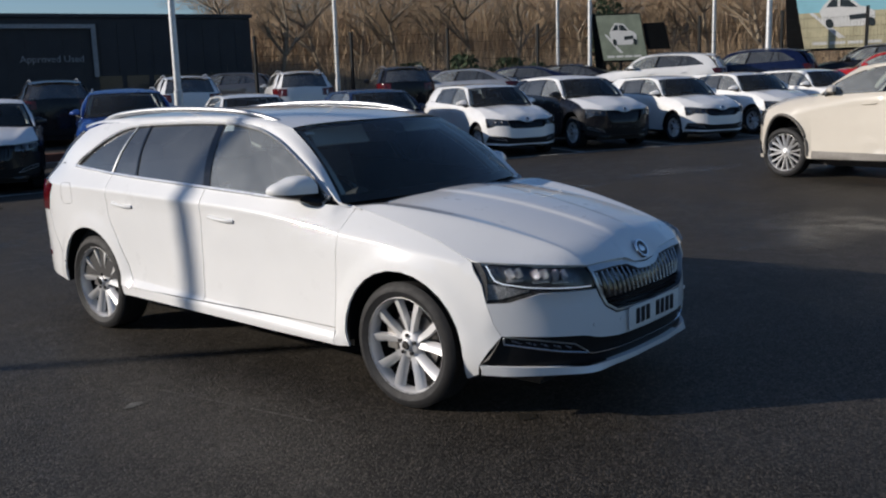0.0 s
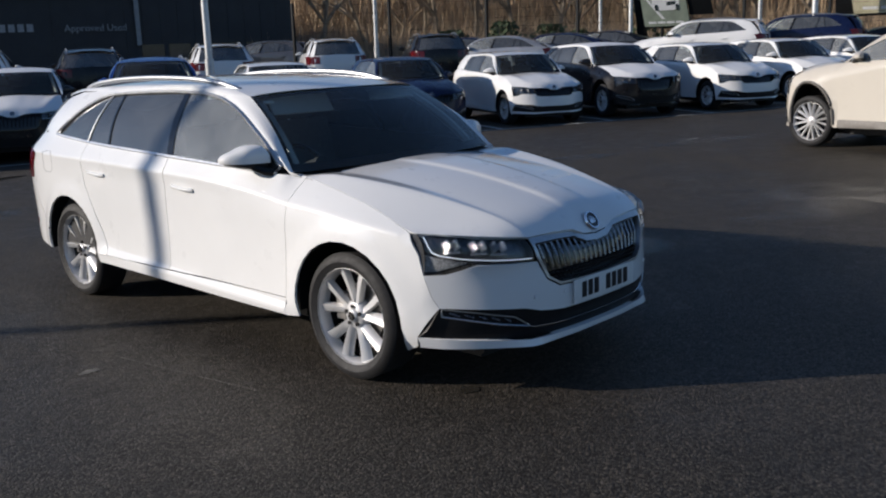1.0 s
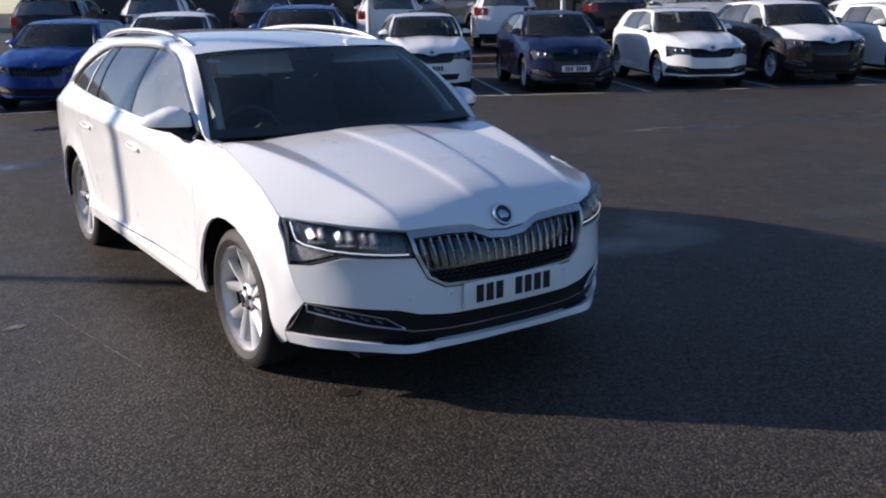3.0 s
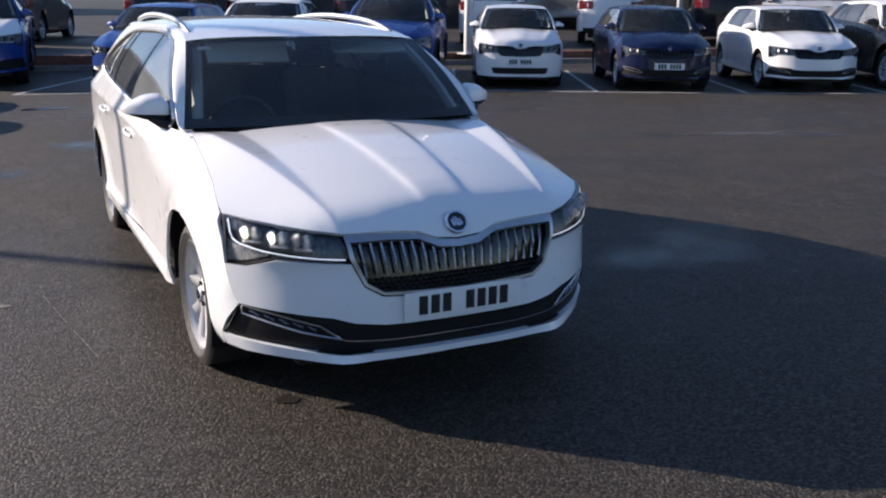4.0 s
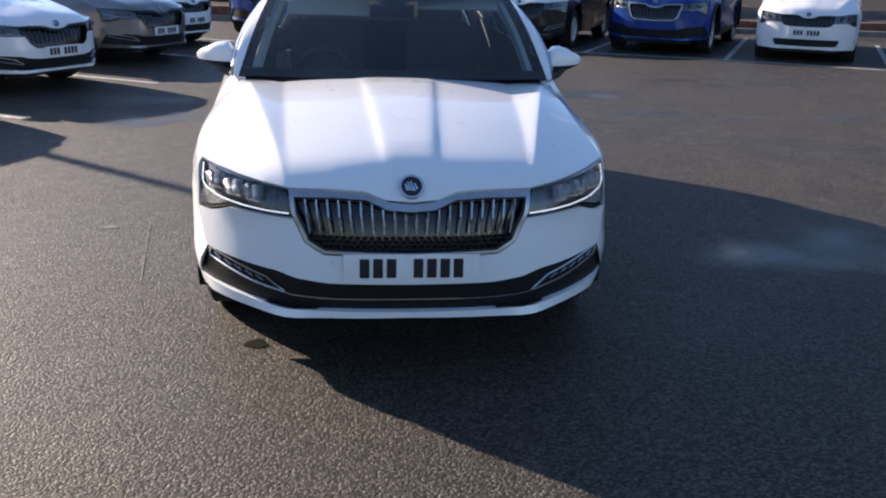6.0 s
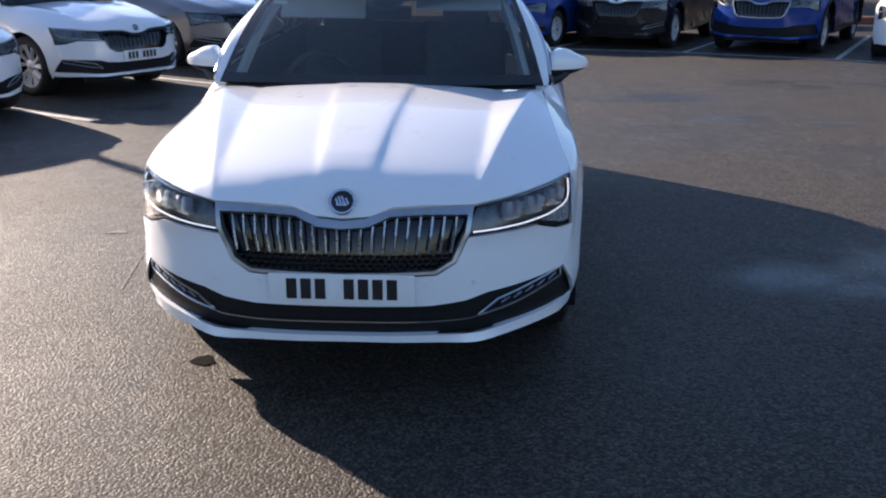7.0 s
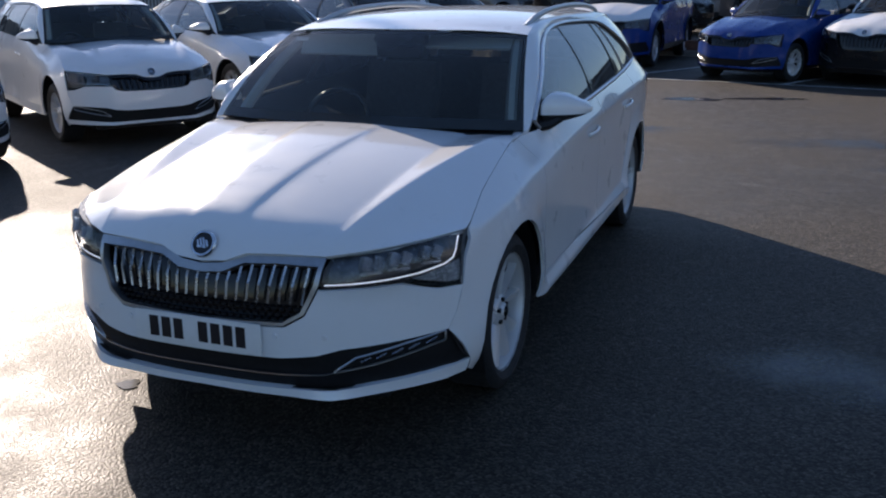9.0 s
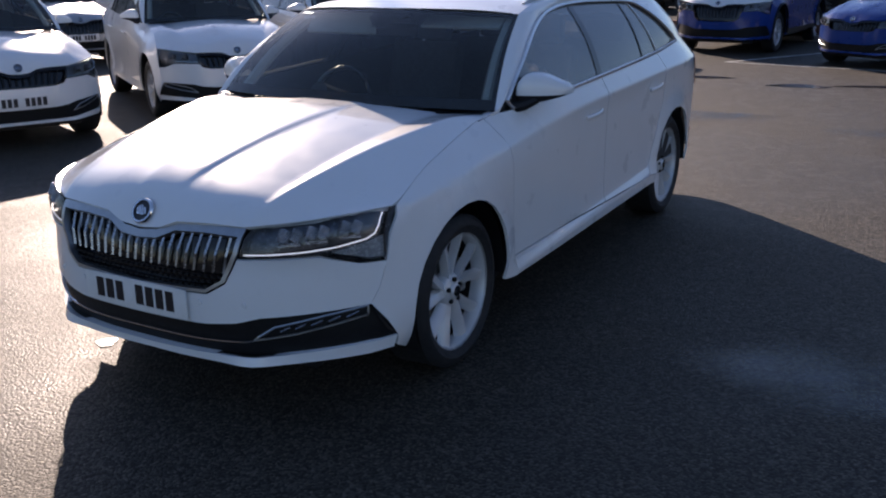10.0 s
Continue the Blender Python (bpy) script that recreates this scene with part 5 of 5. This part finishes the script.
def mesh_fence():
    """Dark posts with wire mesh between them."""
    root = thing("mesh_fence", Matrix.Identity(4), "dark steel post and wire mesh boundary fence", "fence")
    spots = [(bearing(az, 36.5)) for az in (140.8, 135.1, 129.3, 123.9, 119.0, 114.5, 110.0, 105.6, 101.0)]
    for x, y in spots:
        bm = bmesh.new()
        box(bm, (x - 0.05, y - 0.05, 0.3), (x + 0.05, y + 0.05, terrace_z(x, y) + 3.05), 0.01)
        part("post", bm, M_POST, root, smooth=0)
    bm = bmesh.new()
    for (x0, y0), (x1, y1) in zip(spots, spots[1:]):
        for k in range(9):
            z = 0.8 + 0.33 * k
            tube(bm, [(x0, y0, z), (x1, y1, z)], 0.005, 3)
        for k in range(1, 26):
            q = k / 26
            x, y = x0 + (x1 - x0) * q, y0 + (y1 - y0) * q
            tube(bm, [(x, y, 0.7), (x, y, 3.5)], 0.003, 3)
    tagged(part("wire_mesh", bm, M_POST, root, smooth=0), kind="stuff")


mesh_fence()
M_PALE_STEEL = plain("weathered_pale_steel", (0.42, 0.42, 0.41), 0.55, 0.2, vary=0.2, scale=3)


def palisade():
    """A pale steel palisade behind the side row."""
    root = thing("palisade_fence", Matrix.Identity(4), "tall pale steel palisade fence behind parked cars", "fence")
    x0, x1, y, tall = -50.0, 6.0, -20.0, 3.1
    bm = bmesh.new()
    pts = [(-0.034, 0.0), (-0.018, 0.02), (0.018, 0.02), (0.034, 0.0)]
    low = [bm.verts.new((px, py, 0.05)) for px, py in pts]
    high = [bm.verts.new((px, py, tall - 0.12)) for px, py in pts]
    tip = bm.verts.new((0, 0.014, tall))
    for k in range(3):
        bm.faces.new((low[k], low[k + 1], high[k + 1], high[k]))
        bm.faces.new((high[k], high[k + 1], tip))
    me = bpy.data.meshes.new("pale")
    bm.to_mesh(me)
    bm.free()
    me.materials.append(M_PALE_STEEL)
    n = 290
    for k in range(n):
        ob = new("pale", me)
        ob.parent = root
        ob.matrix_basis = pose(x0 + (x1 - x0) * k / n, y, 0)
    for z in (0.5, 2.5):
        bm = bmesh.new()
        box(bm, (x0, y - 0.06, z), (x1, y - 0.01, z + 0.06))
        part("rail", bm, M_PALE_STEEL, root, smooth=0)
    for k in range(20):
        bm = bmesh.new()
        xx = x0 + 2.85 * k
        box(bm, (xx - 0.05, y - 0.12, 0), (xx + 0.05, y + 0.03, tall + 0.1))
        part("post", bm, M_POST, root, smooth=0)


palisade()
M_CLAD = plain("charcoal_cladding", (0.020, 0.022, 0.027), 0.55, 0.1, vary=0.25, scale=0.8)
M_CLAD_EDGE = plain("grey_trim", (0.26, 0.27, 0.28), 0.5, 0.2)
M_LETTER = plain("dull_white_letters", (0.30, 0.31, 0.32), 0.5)
M_SHED = plain("shed_cladding", (0.17, 0.175, 0.18), 0.6, 0.1, vary=0.15, scale=0.5)
M_PANE = plain("dark_window", (0.02, 0.025, 0.03), 0.1)


def showroom():
    """A dark showroom with a framed entrance and lettering on its face."""
    x0, y0 = bearing(141.0, 43)
    x1, y1 = bearing(166.0, 42)
    length = math.hypot(x1 - x0, y1 - y0)
    turn = math.degrees(math.atan2(y1 - y0, x1 - x0))
    root = thing("showroom_building", pose(x0, y0, 0.3, 0, 0, turn), "dark charcoal clad dealership building with grey lettering", "building")
    tall = 4.38
    bm = bmesh.new()
    box(bm, (0, -14.0, 0), (length, 0, tall), 0.02)
    part("wall", bm, M_CLAD, root, smooth=0)
    n = 26
    for k in range(n):
        bm = bmesh.new()
        box(bm, (length * k / n + 0.012, -0.01, 0.0), (length * (k + 1) / n - 0.012, 0.025, tall - 0.35))
        part("cladding_panel", bm, M_CLAD, root, smooth=0)
    bm = bmesh.new()
    box(bm, (-0.1, -14.1, tall), (length + 0.1, 0.12, tall + 0.14))
    part("roof", bm, M_CLAD, root, smooth=0)
    for lo, hi in (((6.5, 0.03, tall - 0.45), (length, 0.20, tall - 0.28)), ((6.5, 0.03, tall - 2.4), (6.68, 0.20, tall - 0.45))):
        bm = bmesh.new()
        box(bm, lo, hi)
        part("entrance_frame", bm, M_CLAD_EDGE, root, smooth=0)
    for k in range(5):
        bm = bmesh.new()
        box(bm, (1.2 + 1.1 * k, 0.03, 0.2), (2.1 + 1.1 * k, 0.05, 2.0))
        part("window", bm, M_PANE, root, smooth=0)
    return root


shop = showroom()


def lettering(body, height, parent, m):
    cu = bpy.data.curves.new("lettering", "FONT")
    cu.body, cu.size, cu.extrude = body, height, 0.02
    tmp = new("lettering_text", cu)
    me = bpy.data.meshes.new_from_object(tmp.evaluated_get(bpy.context.evaluated_depsgraph_get()))
    bpy.data.objects.remove(tmp)
    me.materials.append(M_LETTER)
    ob = new("lettering", me)
    ob.parent, ob.matrix_basis = parent, m
    return ob


lettering("Approved Used", 0.38, shop, pose(9.45, 0.06, 2.60, 90, 0, 180))
for k in range(8):
    bm = bmesh.new()
    box(bm, (10.6 + 0.34 * k, 0.04, 2.62), (10.84 + 0.34 * k, 0.06, 2.92))
    part("sign_bar", bm, M_LETTER, shop, smooth=0)


def shed(x, y, turn, size, label):
    root = thing("industrial_shed", pose(x, y, 0.2, 0, 0, turn), label, "building", "far buildings")
    L, D, Hh = size
    bm = bmesh.new()
    box(bm, (-L / 2, -D, 0), (L / 2, 0, Hh), 0.02)
    part("wall", bm, M_SHED, root, smooth=0)
    bm = bmesh.new()
    vs = [bm.verts.new(p) for p in ((-L / 2 - 0.3, 0.3, Hh), (L / 2 + 0.3, 0.3, Hh), (L / 2 + 0.3, -D / 2, Hh + 1.6), (-L / 2 - 0.3, -D / 2, Hh + 1.6), (L / 2 + 0.3, -D - 0.3, Hh), (-L / 2 - 0.3, -D - 0.3, Hh))]
    bm.faces.new((vs[0], vs[1], vs[2], vs[3]))
    bm.faces.new((vs[3], vs[2], vs[4], vs[5]))
    part("roof", bm, M_CLAD_EDGE, root, smooth=0)
    for k in range(int(L / 3)):
        bm = bmesh.new()
        x0 = -L / 2 + 1 + 3 * k
        box(bm, (x0, -0.05, 1.2), (x0 + 1.6, 0.03, 2.6))
        part("window", bm, M_PANE, root, smooth=0)


shed(-58, -22, -72, (34, 16, 8.5), "grey clad industrial building beyond the fence")
shed(-30, -46, -5, (60, 18, 9.0), "grey clad industrial building behind the palisade")
shed(-37.5, 24.5, -52, (3.0, 3.0, 2.6), "small pale kiosk beside the showroom")

M_BOARD_SKY = plain("poster_sky", (0.25, 0.50, 0.58), 0.5, vary=0.1, scale=2)
M_BOARD_SAND = plain("poster_sand", (0.46, 0.42, 0.27), 0.5, vary=0.25, scale=2)
M_BOARD_GREEN = plain("poster_green", (0.20, 0.23, 0.17), 0.5, vary=0.3, scale=2)
M_BOARD_CAR = plain("poster_white", (0.62, 0.62, 0.60), 0.5, vary=0.1)


def billboard(az, d, wide, tall, base, top, low, panel=False):
    """A leaning poster board with a car picture, on a black slanted stand."""
    x, y = bearing(az, d)
    z = terrace_z(x, y)
    root = thing("billboard", pose(x, y, z, 0, 0, az - 90), "poster board with a car picture in black frame", "billboard", "poster boards")

    def at(px, pz):
        return px * wide - 0.19 * (pz - 0.5) * tall, base + pz * tall

    def plate(name, mat, pts, front, thick=0.0, inside=None):
        bm = bmesh.new()
        face = bm.faces.new([bm.verts.new((at(px, pz)[0], front, at(px, pz)[1])) for px, pz in pts])
        if thick:
            bmesh.ops.solidify(bm, geom=[face], thickness=thick)
        return part(name, bm, mat, inside or root, smooth=0)

    foot = -base / tall
    plate("stand", M_POST, [(-0.78, foot), (-0.46, foot), (-0.49, 1.04), (-0.60, 1.04)], 0.06, 0.12)
    plate("frame", M_POST, [(-0.52, -0.04), (0.52, -0.04), (0.52, 1.03), (-0.52, 1.03)], 0.03, 0.06)
    plate("leg", M_POST, [(0.36, foot), (0.46, foot), (0.46, 0.0), (0.36, 0.0)], 0.05, 0.08)
    if panel:
        plate("side_panel", M_POST, [(0.53, 0.22), (1.06, 0.22), (1.02, 0.80), (0.53, 0.80)], 0.02, 0.05)
    face = -0.045
    plate("picture", low, [(-0.5, 0), (0.5, 0), (0.5, 0.58), (-0.5, 0.58)], face)
    plate("picture", top, [(-0.5, 0.58), (0.5, 0.58), (0.5, 1), (-0.5, 1)], face)
    plate("pictured_lane", M_BOARD_CAR, [(-0.38, 0.58), (-0.33, 0.58), (-0.02, 0.16), (-0.10, 0.16)], face - 0.004)
    body = [(-0.24, 0.40), (-0.10, 0.34), (0.20, 0.34), (0.33, 0.42), (0.35, 0.56), (0.28, 0.63), (0.20, 0.66), (0.10, 0.80), (-0.10, 0.82), (-0.20, 0.70), (-0.26, 0.60)]
    car = plate("pictured_car", M_BOARD_CAR, body, face - 0.008)
    plate("pictured_glass", M_PANE, [(-0.02, 0.66), (0.17, 0.64), (0.08, 0.77), (-0.01, 0.78)], face - 0.012, inside=car)
    plate("pictured_glass", M_PANE, [(-0.18, 0.66), (-0.05, 0.66), (-0.04, 0.78), (-0.10, 0.78)], face - 0.012, inside=car)
    plate("pictured_grille", M_PANE, [(0.06, 0.44), (0.26, 0.46), (0.27, 0.54), (0.06, 0.52)], face - 0.012, inside=car)
    for px in (-0.17, 0.29):
        plate("pictured_wheel", M_PANE, [(px + 0.045 * math.cos(q), 0.40 + 0.075 * math.sin(q)) for q in np.linspace(0, 2 * math.pi, 14, endpoint=False)], face - 0.013, inside=car)
    for k in range(4):
        plate("caption_bar", M_BOARD_CAR, [(-0.40 + 0.2 * k, 0.06), (-0.23 + 0.2 * k, 0.06), (-0.23 + 0.2 * k, 0.105), (-0.40 + 0.2 * k, 0.105)], face - 0.005)


billboard(118.95, 36, 1.6, 1.65, 1.55, M_BOARD_GREEN, M_BOARD_GREEN, True)
billboard(106.8, 37.5, 3.0, 2.2, 1.65, M_BOARD_SKY, M_BOARD_SAND)

# second row, tails towards the yard
def park_tail(kind, x, y, heading, mat, label, **more):
    """A car whose tail stands at (x, y) on the upper yard."""
    spec, r, rim = KINDS[kind]
    sh = Shape(**{**spec, "fine": 0.14})
    h = radians(heading)
    tail = sh.warp(-2.5, 0, 0).x
    root = thing("parked_car", pose(x - tail * math.cos(h), y - tail * math.sin(h), terrace_z(x, y) + 0.02, 0, 0, heading), label, "car", "parked cars")
    return build_car(sh, root, mat, r=r, rim=rim, chrome=False, rails=kind == "suv", plate=None, **more)


park_tail("suv", -19.2, 2.6, 155, M_DARK, "black sport utility car on the upper yard")
park_tail("suv", -18.4, 5.0, 155, M_WHITE, "white sport utility car on the upper yard")
park_tail("suv", -17.6, 7.6, 155, M_DARK, "black sport utility car on the upper yard")
park_tail("suv", -16.8, 10.9, 150, M_WHITE, "white sport utility car on the upper yard")
park_tail("suv", -15.6, 13.9, 145, M_WHITE, "white sport utility car on the upper yard")
park_tail("suv", -14.2, 16.7, 140, M_DARK, "black sport utility car on the upper yard")
for kind, az, d, head, mat, label in (("lift", 127.0, 34, 210, M_NAVY, "dark saloon far back on the upper yard"), ("lift", 124.6, 33, 205, M_SILVER, "silver saloon far back on the upper yard"),
                                      ("lift", 121.2, 34, 205, M_NAVY, "dark blue saloon far back on the upper yard"), ("lift", 118.6, 34.5, 200, M_DARK, "black saloon far back on the upper yard"),
                                      ("suv", 112.9, 32.0, 200, M_WHITE, "white coupe-shaped utility car on the upper yard"), ("suv", 108.0, 33.5, 195, M_NAVY, "dark blue utility car on the upper yard"),
                                      ("suv", 101.5, 35.0, 190, M_DARK, "black utility car on the upper yard"), ("lift", 99.6, 31.0, 190, M_RED, "red saloon on the upper yard"), ("suv", 139.6, 40, 220, M_GREY, "grey car before the showroom")):
    x, y = bearing(az, d)
    park_tail(kind, x, y, head, mat, label)
park_tail("lift", -20.5, -4.8, 70, M_DARK, "black saloon beyond the kerb")
park_tail("lift", -22.5, -9.5, 75, M_GREY, "grey saloon beyond the kerb")
park_tail("suv", -21.5, -1.0, 160, M_GREY, "grey utility car beyond the kerb")

# ---- bare trees and scrub ----
M_BARK = plain("winter_bark", (0.27, 0.215, 0.15), 0.9, vary=0.4, scale=5, bump=0.6)
M_TWIG = plain("brown_twigs", (0.40, 0.295, 0.185), 0.9, vary=0.4, scale=2)


def bare_tree(seed, tall):
    rnd = random.Random(seed)
    wood, twigs = bmesh.new(), bmesh.new()

    def grow(p, way, length, r, depth):
        bm = wood if depth < 3 else twigs
        pts, rad = [p], [r]
        for k in range(3):
            way = (way + Vector((rnd.gauss(0, 0.12), rnd.gauss(0, 0.12), rnd.gauss(0.05, 0.08)))).normalized()
            p = p + way * length / 3
            pts.append(p)
            rad.append(r * (1 - 0.18 * (k + 1)))
        tube(bm, pts, rad, 6 if depth == 0 else 4 if depth < 3 else 3)
        if depth < 6:
            for k in range(5 if depth == 0 else rnd.choice((3, 4))):
                q = pts[rnd.choice((1, 2, 3))] if depth else pts[rnd.choice((2, 3))]
                side = Vector((rnd.gauss(0, 1), rnd.gauss(0, 1), rnd.gauss(0.2, 0.5))).normalized()
                grow(q, (way * 0.75 + side * 0.75).normalized(), length * rnd.uniform(0.52, 0.78), r * 0.50, depth + 1)

    grow(Vector((0, 0, 0)), Vector((0, 0, 1)), tall * 0.38, 0.16, 0)
    root = thing("bare_tree", Matrix.Identity(4), "leafless winter tree with brown twigs", "tree", "bare trees")
    part("trunk", wood, M_BARK, root)
    part("crown", twigs, M_TWIG, root, smooth=0)
    return root


kinds = [bare_tree(11, 9.0), bare_tree(23, 10.5), bare_tree(37, 8.0)]
rnd = random.Random(5)
for k, az in enumerate(np.arange(98.0, 142.0, 1.55)):
    x, y = bearing(az + rnd.uniform(-0.5, 0.5), rnd.choice((47, 52, 58)) + rnd.uniform(-3, 3))
    m = pose(x, y, 0.8, 0, 0, rnd.uniform(0, 360))
    if k < 3:
        kinds[k].matrix_basis = m
    else:
        copy_thing(kinds[k % 3], m)


def scrub():
    """Brown undergrowth on a bank under the trees."""
    rnd = random.Random(9)
    bm = bmesh.new()
    for k in range(26000):
        far = k % 3
        az, d = rnd.uniform(97, 143), rnd.uniform(42, 56) if far == 0 else rnd.uniform(56, 76)
        x, y = bearing(az, d)
        z = 0.7 + (d - 42) * 0.10
        h = rnd.uniform(0.6, 2.4) if far == 0 else rnd.uniform(2.0, 8.0)
        a, b = rnd.gauss(0, 0.30), rnd.gauss(0, 0.30)
        w = rnd.uniform(0.008, 0.018) if far == 0 else rnd.uniform(0.010, 0.030)
        t = rnd.uniform(0, 3.14)
        c, s_ = math.cos(t) * w, math.sin(t) * w
        mid = Vector((x + a * h * 0.35, y + b * h * 0.35, z + h * 0.5))
        tip = Vector((x + a * h, y + b * h, z + h))
        v = [bm.verts.new(p) for p in ((x - c, y - s_, z), (x + c, y + s_, z), mid + Vector((c, s_, 0)) * 0.7, mid - Vector((c, s_, 0)) * 0.7, tip)]
        bm.faces.new(v[:4])
        bm.faces.new((v[3], v[2], v[4]))
    tagged(part("undergrowth", bm, M_TWIG, None, smooth=0), "brown leafless undergrowth on the bank", "undergrowth", kind="stuff")
    bm = bmesh.new()
    rows = []
    for k in range(40):
        az = 95 + 50 * k / 39
        col = []
        for d, z in ((40.5, 0.5), (42, 0.9), (48, 1.6), (56, 2.6), (66, 4.4), (80, 6.5)):
            x, y = bearing(az, d)
            col.append(bm.verts.new((x, y, z + 0.35 * noise.noise(Vector((x * 0.2, y * 0.2, 0))))))
        rows.append(col)
    for a, b in zip(rows, rows[1:]):
        for j in range(5):
            bm.faces.new((a[j], b[j], b[j + 1], a[j + 1]))
    tagged(part("bank", bm, M_EARTH, None), "brown earth bank beyond the fence", "bank", kind="structure")


scrub()
M_LEAF = plain("evergreen_leaf", (0.045, 0.070, 0.028), 0.6, vary=0.45, scale=3)


def evergreen(az, d, z, wide, tall, seed, label):
    """A dark bush of many small leaf sheets round a few stems."""
    rnd = random.Random(seed)
    x, y = bearing(az, d)
    root = thing("evergreen_bush", pose(x, y, z), label, "bush", "evergreen bushes")
    bm = bmesh.new()
    for k in range(5):
        a = rnd.uniform(0, 6.28)
        tube(bm, [(0, 0, -0.3), (0.15 * wide * math.cos(a), 0.15 * wide * math.sin(a), tall * 0.45), (0.3 * wide * math.cos(a), 0.3 * wide * math.sin(a), tall * 0.85)], [0.05, 0.03, 0.01], 5)
    part("stem", bm, M_BARK, root)
    bm = bmesh.new()
    for k in range(900):
        h = rnd.random()
        r = wide * 0.5 * (0.35 + 0.65 * math.sin(math.pi * min(1.0, 0.25 + 0.75 * h))) * math.sqrt(rnd.random()) * rnd.uniform(0.7, 1.15)
        a = rnd.uniform(0, 6.28)
        c = Vector((r * math.cos(a), r * math.sin(a), tall * h))
        u = Vector((rnd.gauss(0, 1), rnd.gauss(0, 1), rnd.gauss(0, 1))).normalized() * rnd.uniform(0.05, 0.12)
        v = u.orthogonal() * rnd.uniform(0.5, 0.9)
        bm.faces.new([bm.verts.new(c + q) for q in (-u, v, u, -v)])
    part("crown", bm, M_LEAF, root, smooth=0)


for k, (az, d, z, wide, tall) in enumerate(((128.4, 42.5, 0.9, 2.2, 1.9), (125.6, 43.0, 1.0, 2.6, 1.6), (123.9, 42.5, 0.9, 1.8, 1.4), (119.8, 45.0, 1.3, 2.0, 4.6), (131.5, 43.5, 1.0, 2.4, 1.5))):
    evergreen(az, d, z, wide, tall, 60 + k, "dark green evergreen bush on the bank" if tall < 3 else "tall dark conifer on the bank")
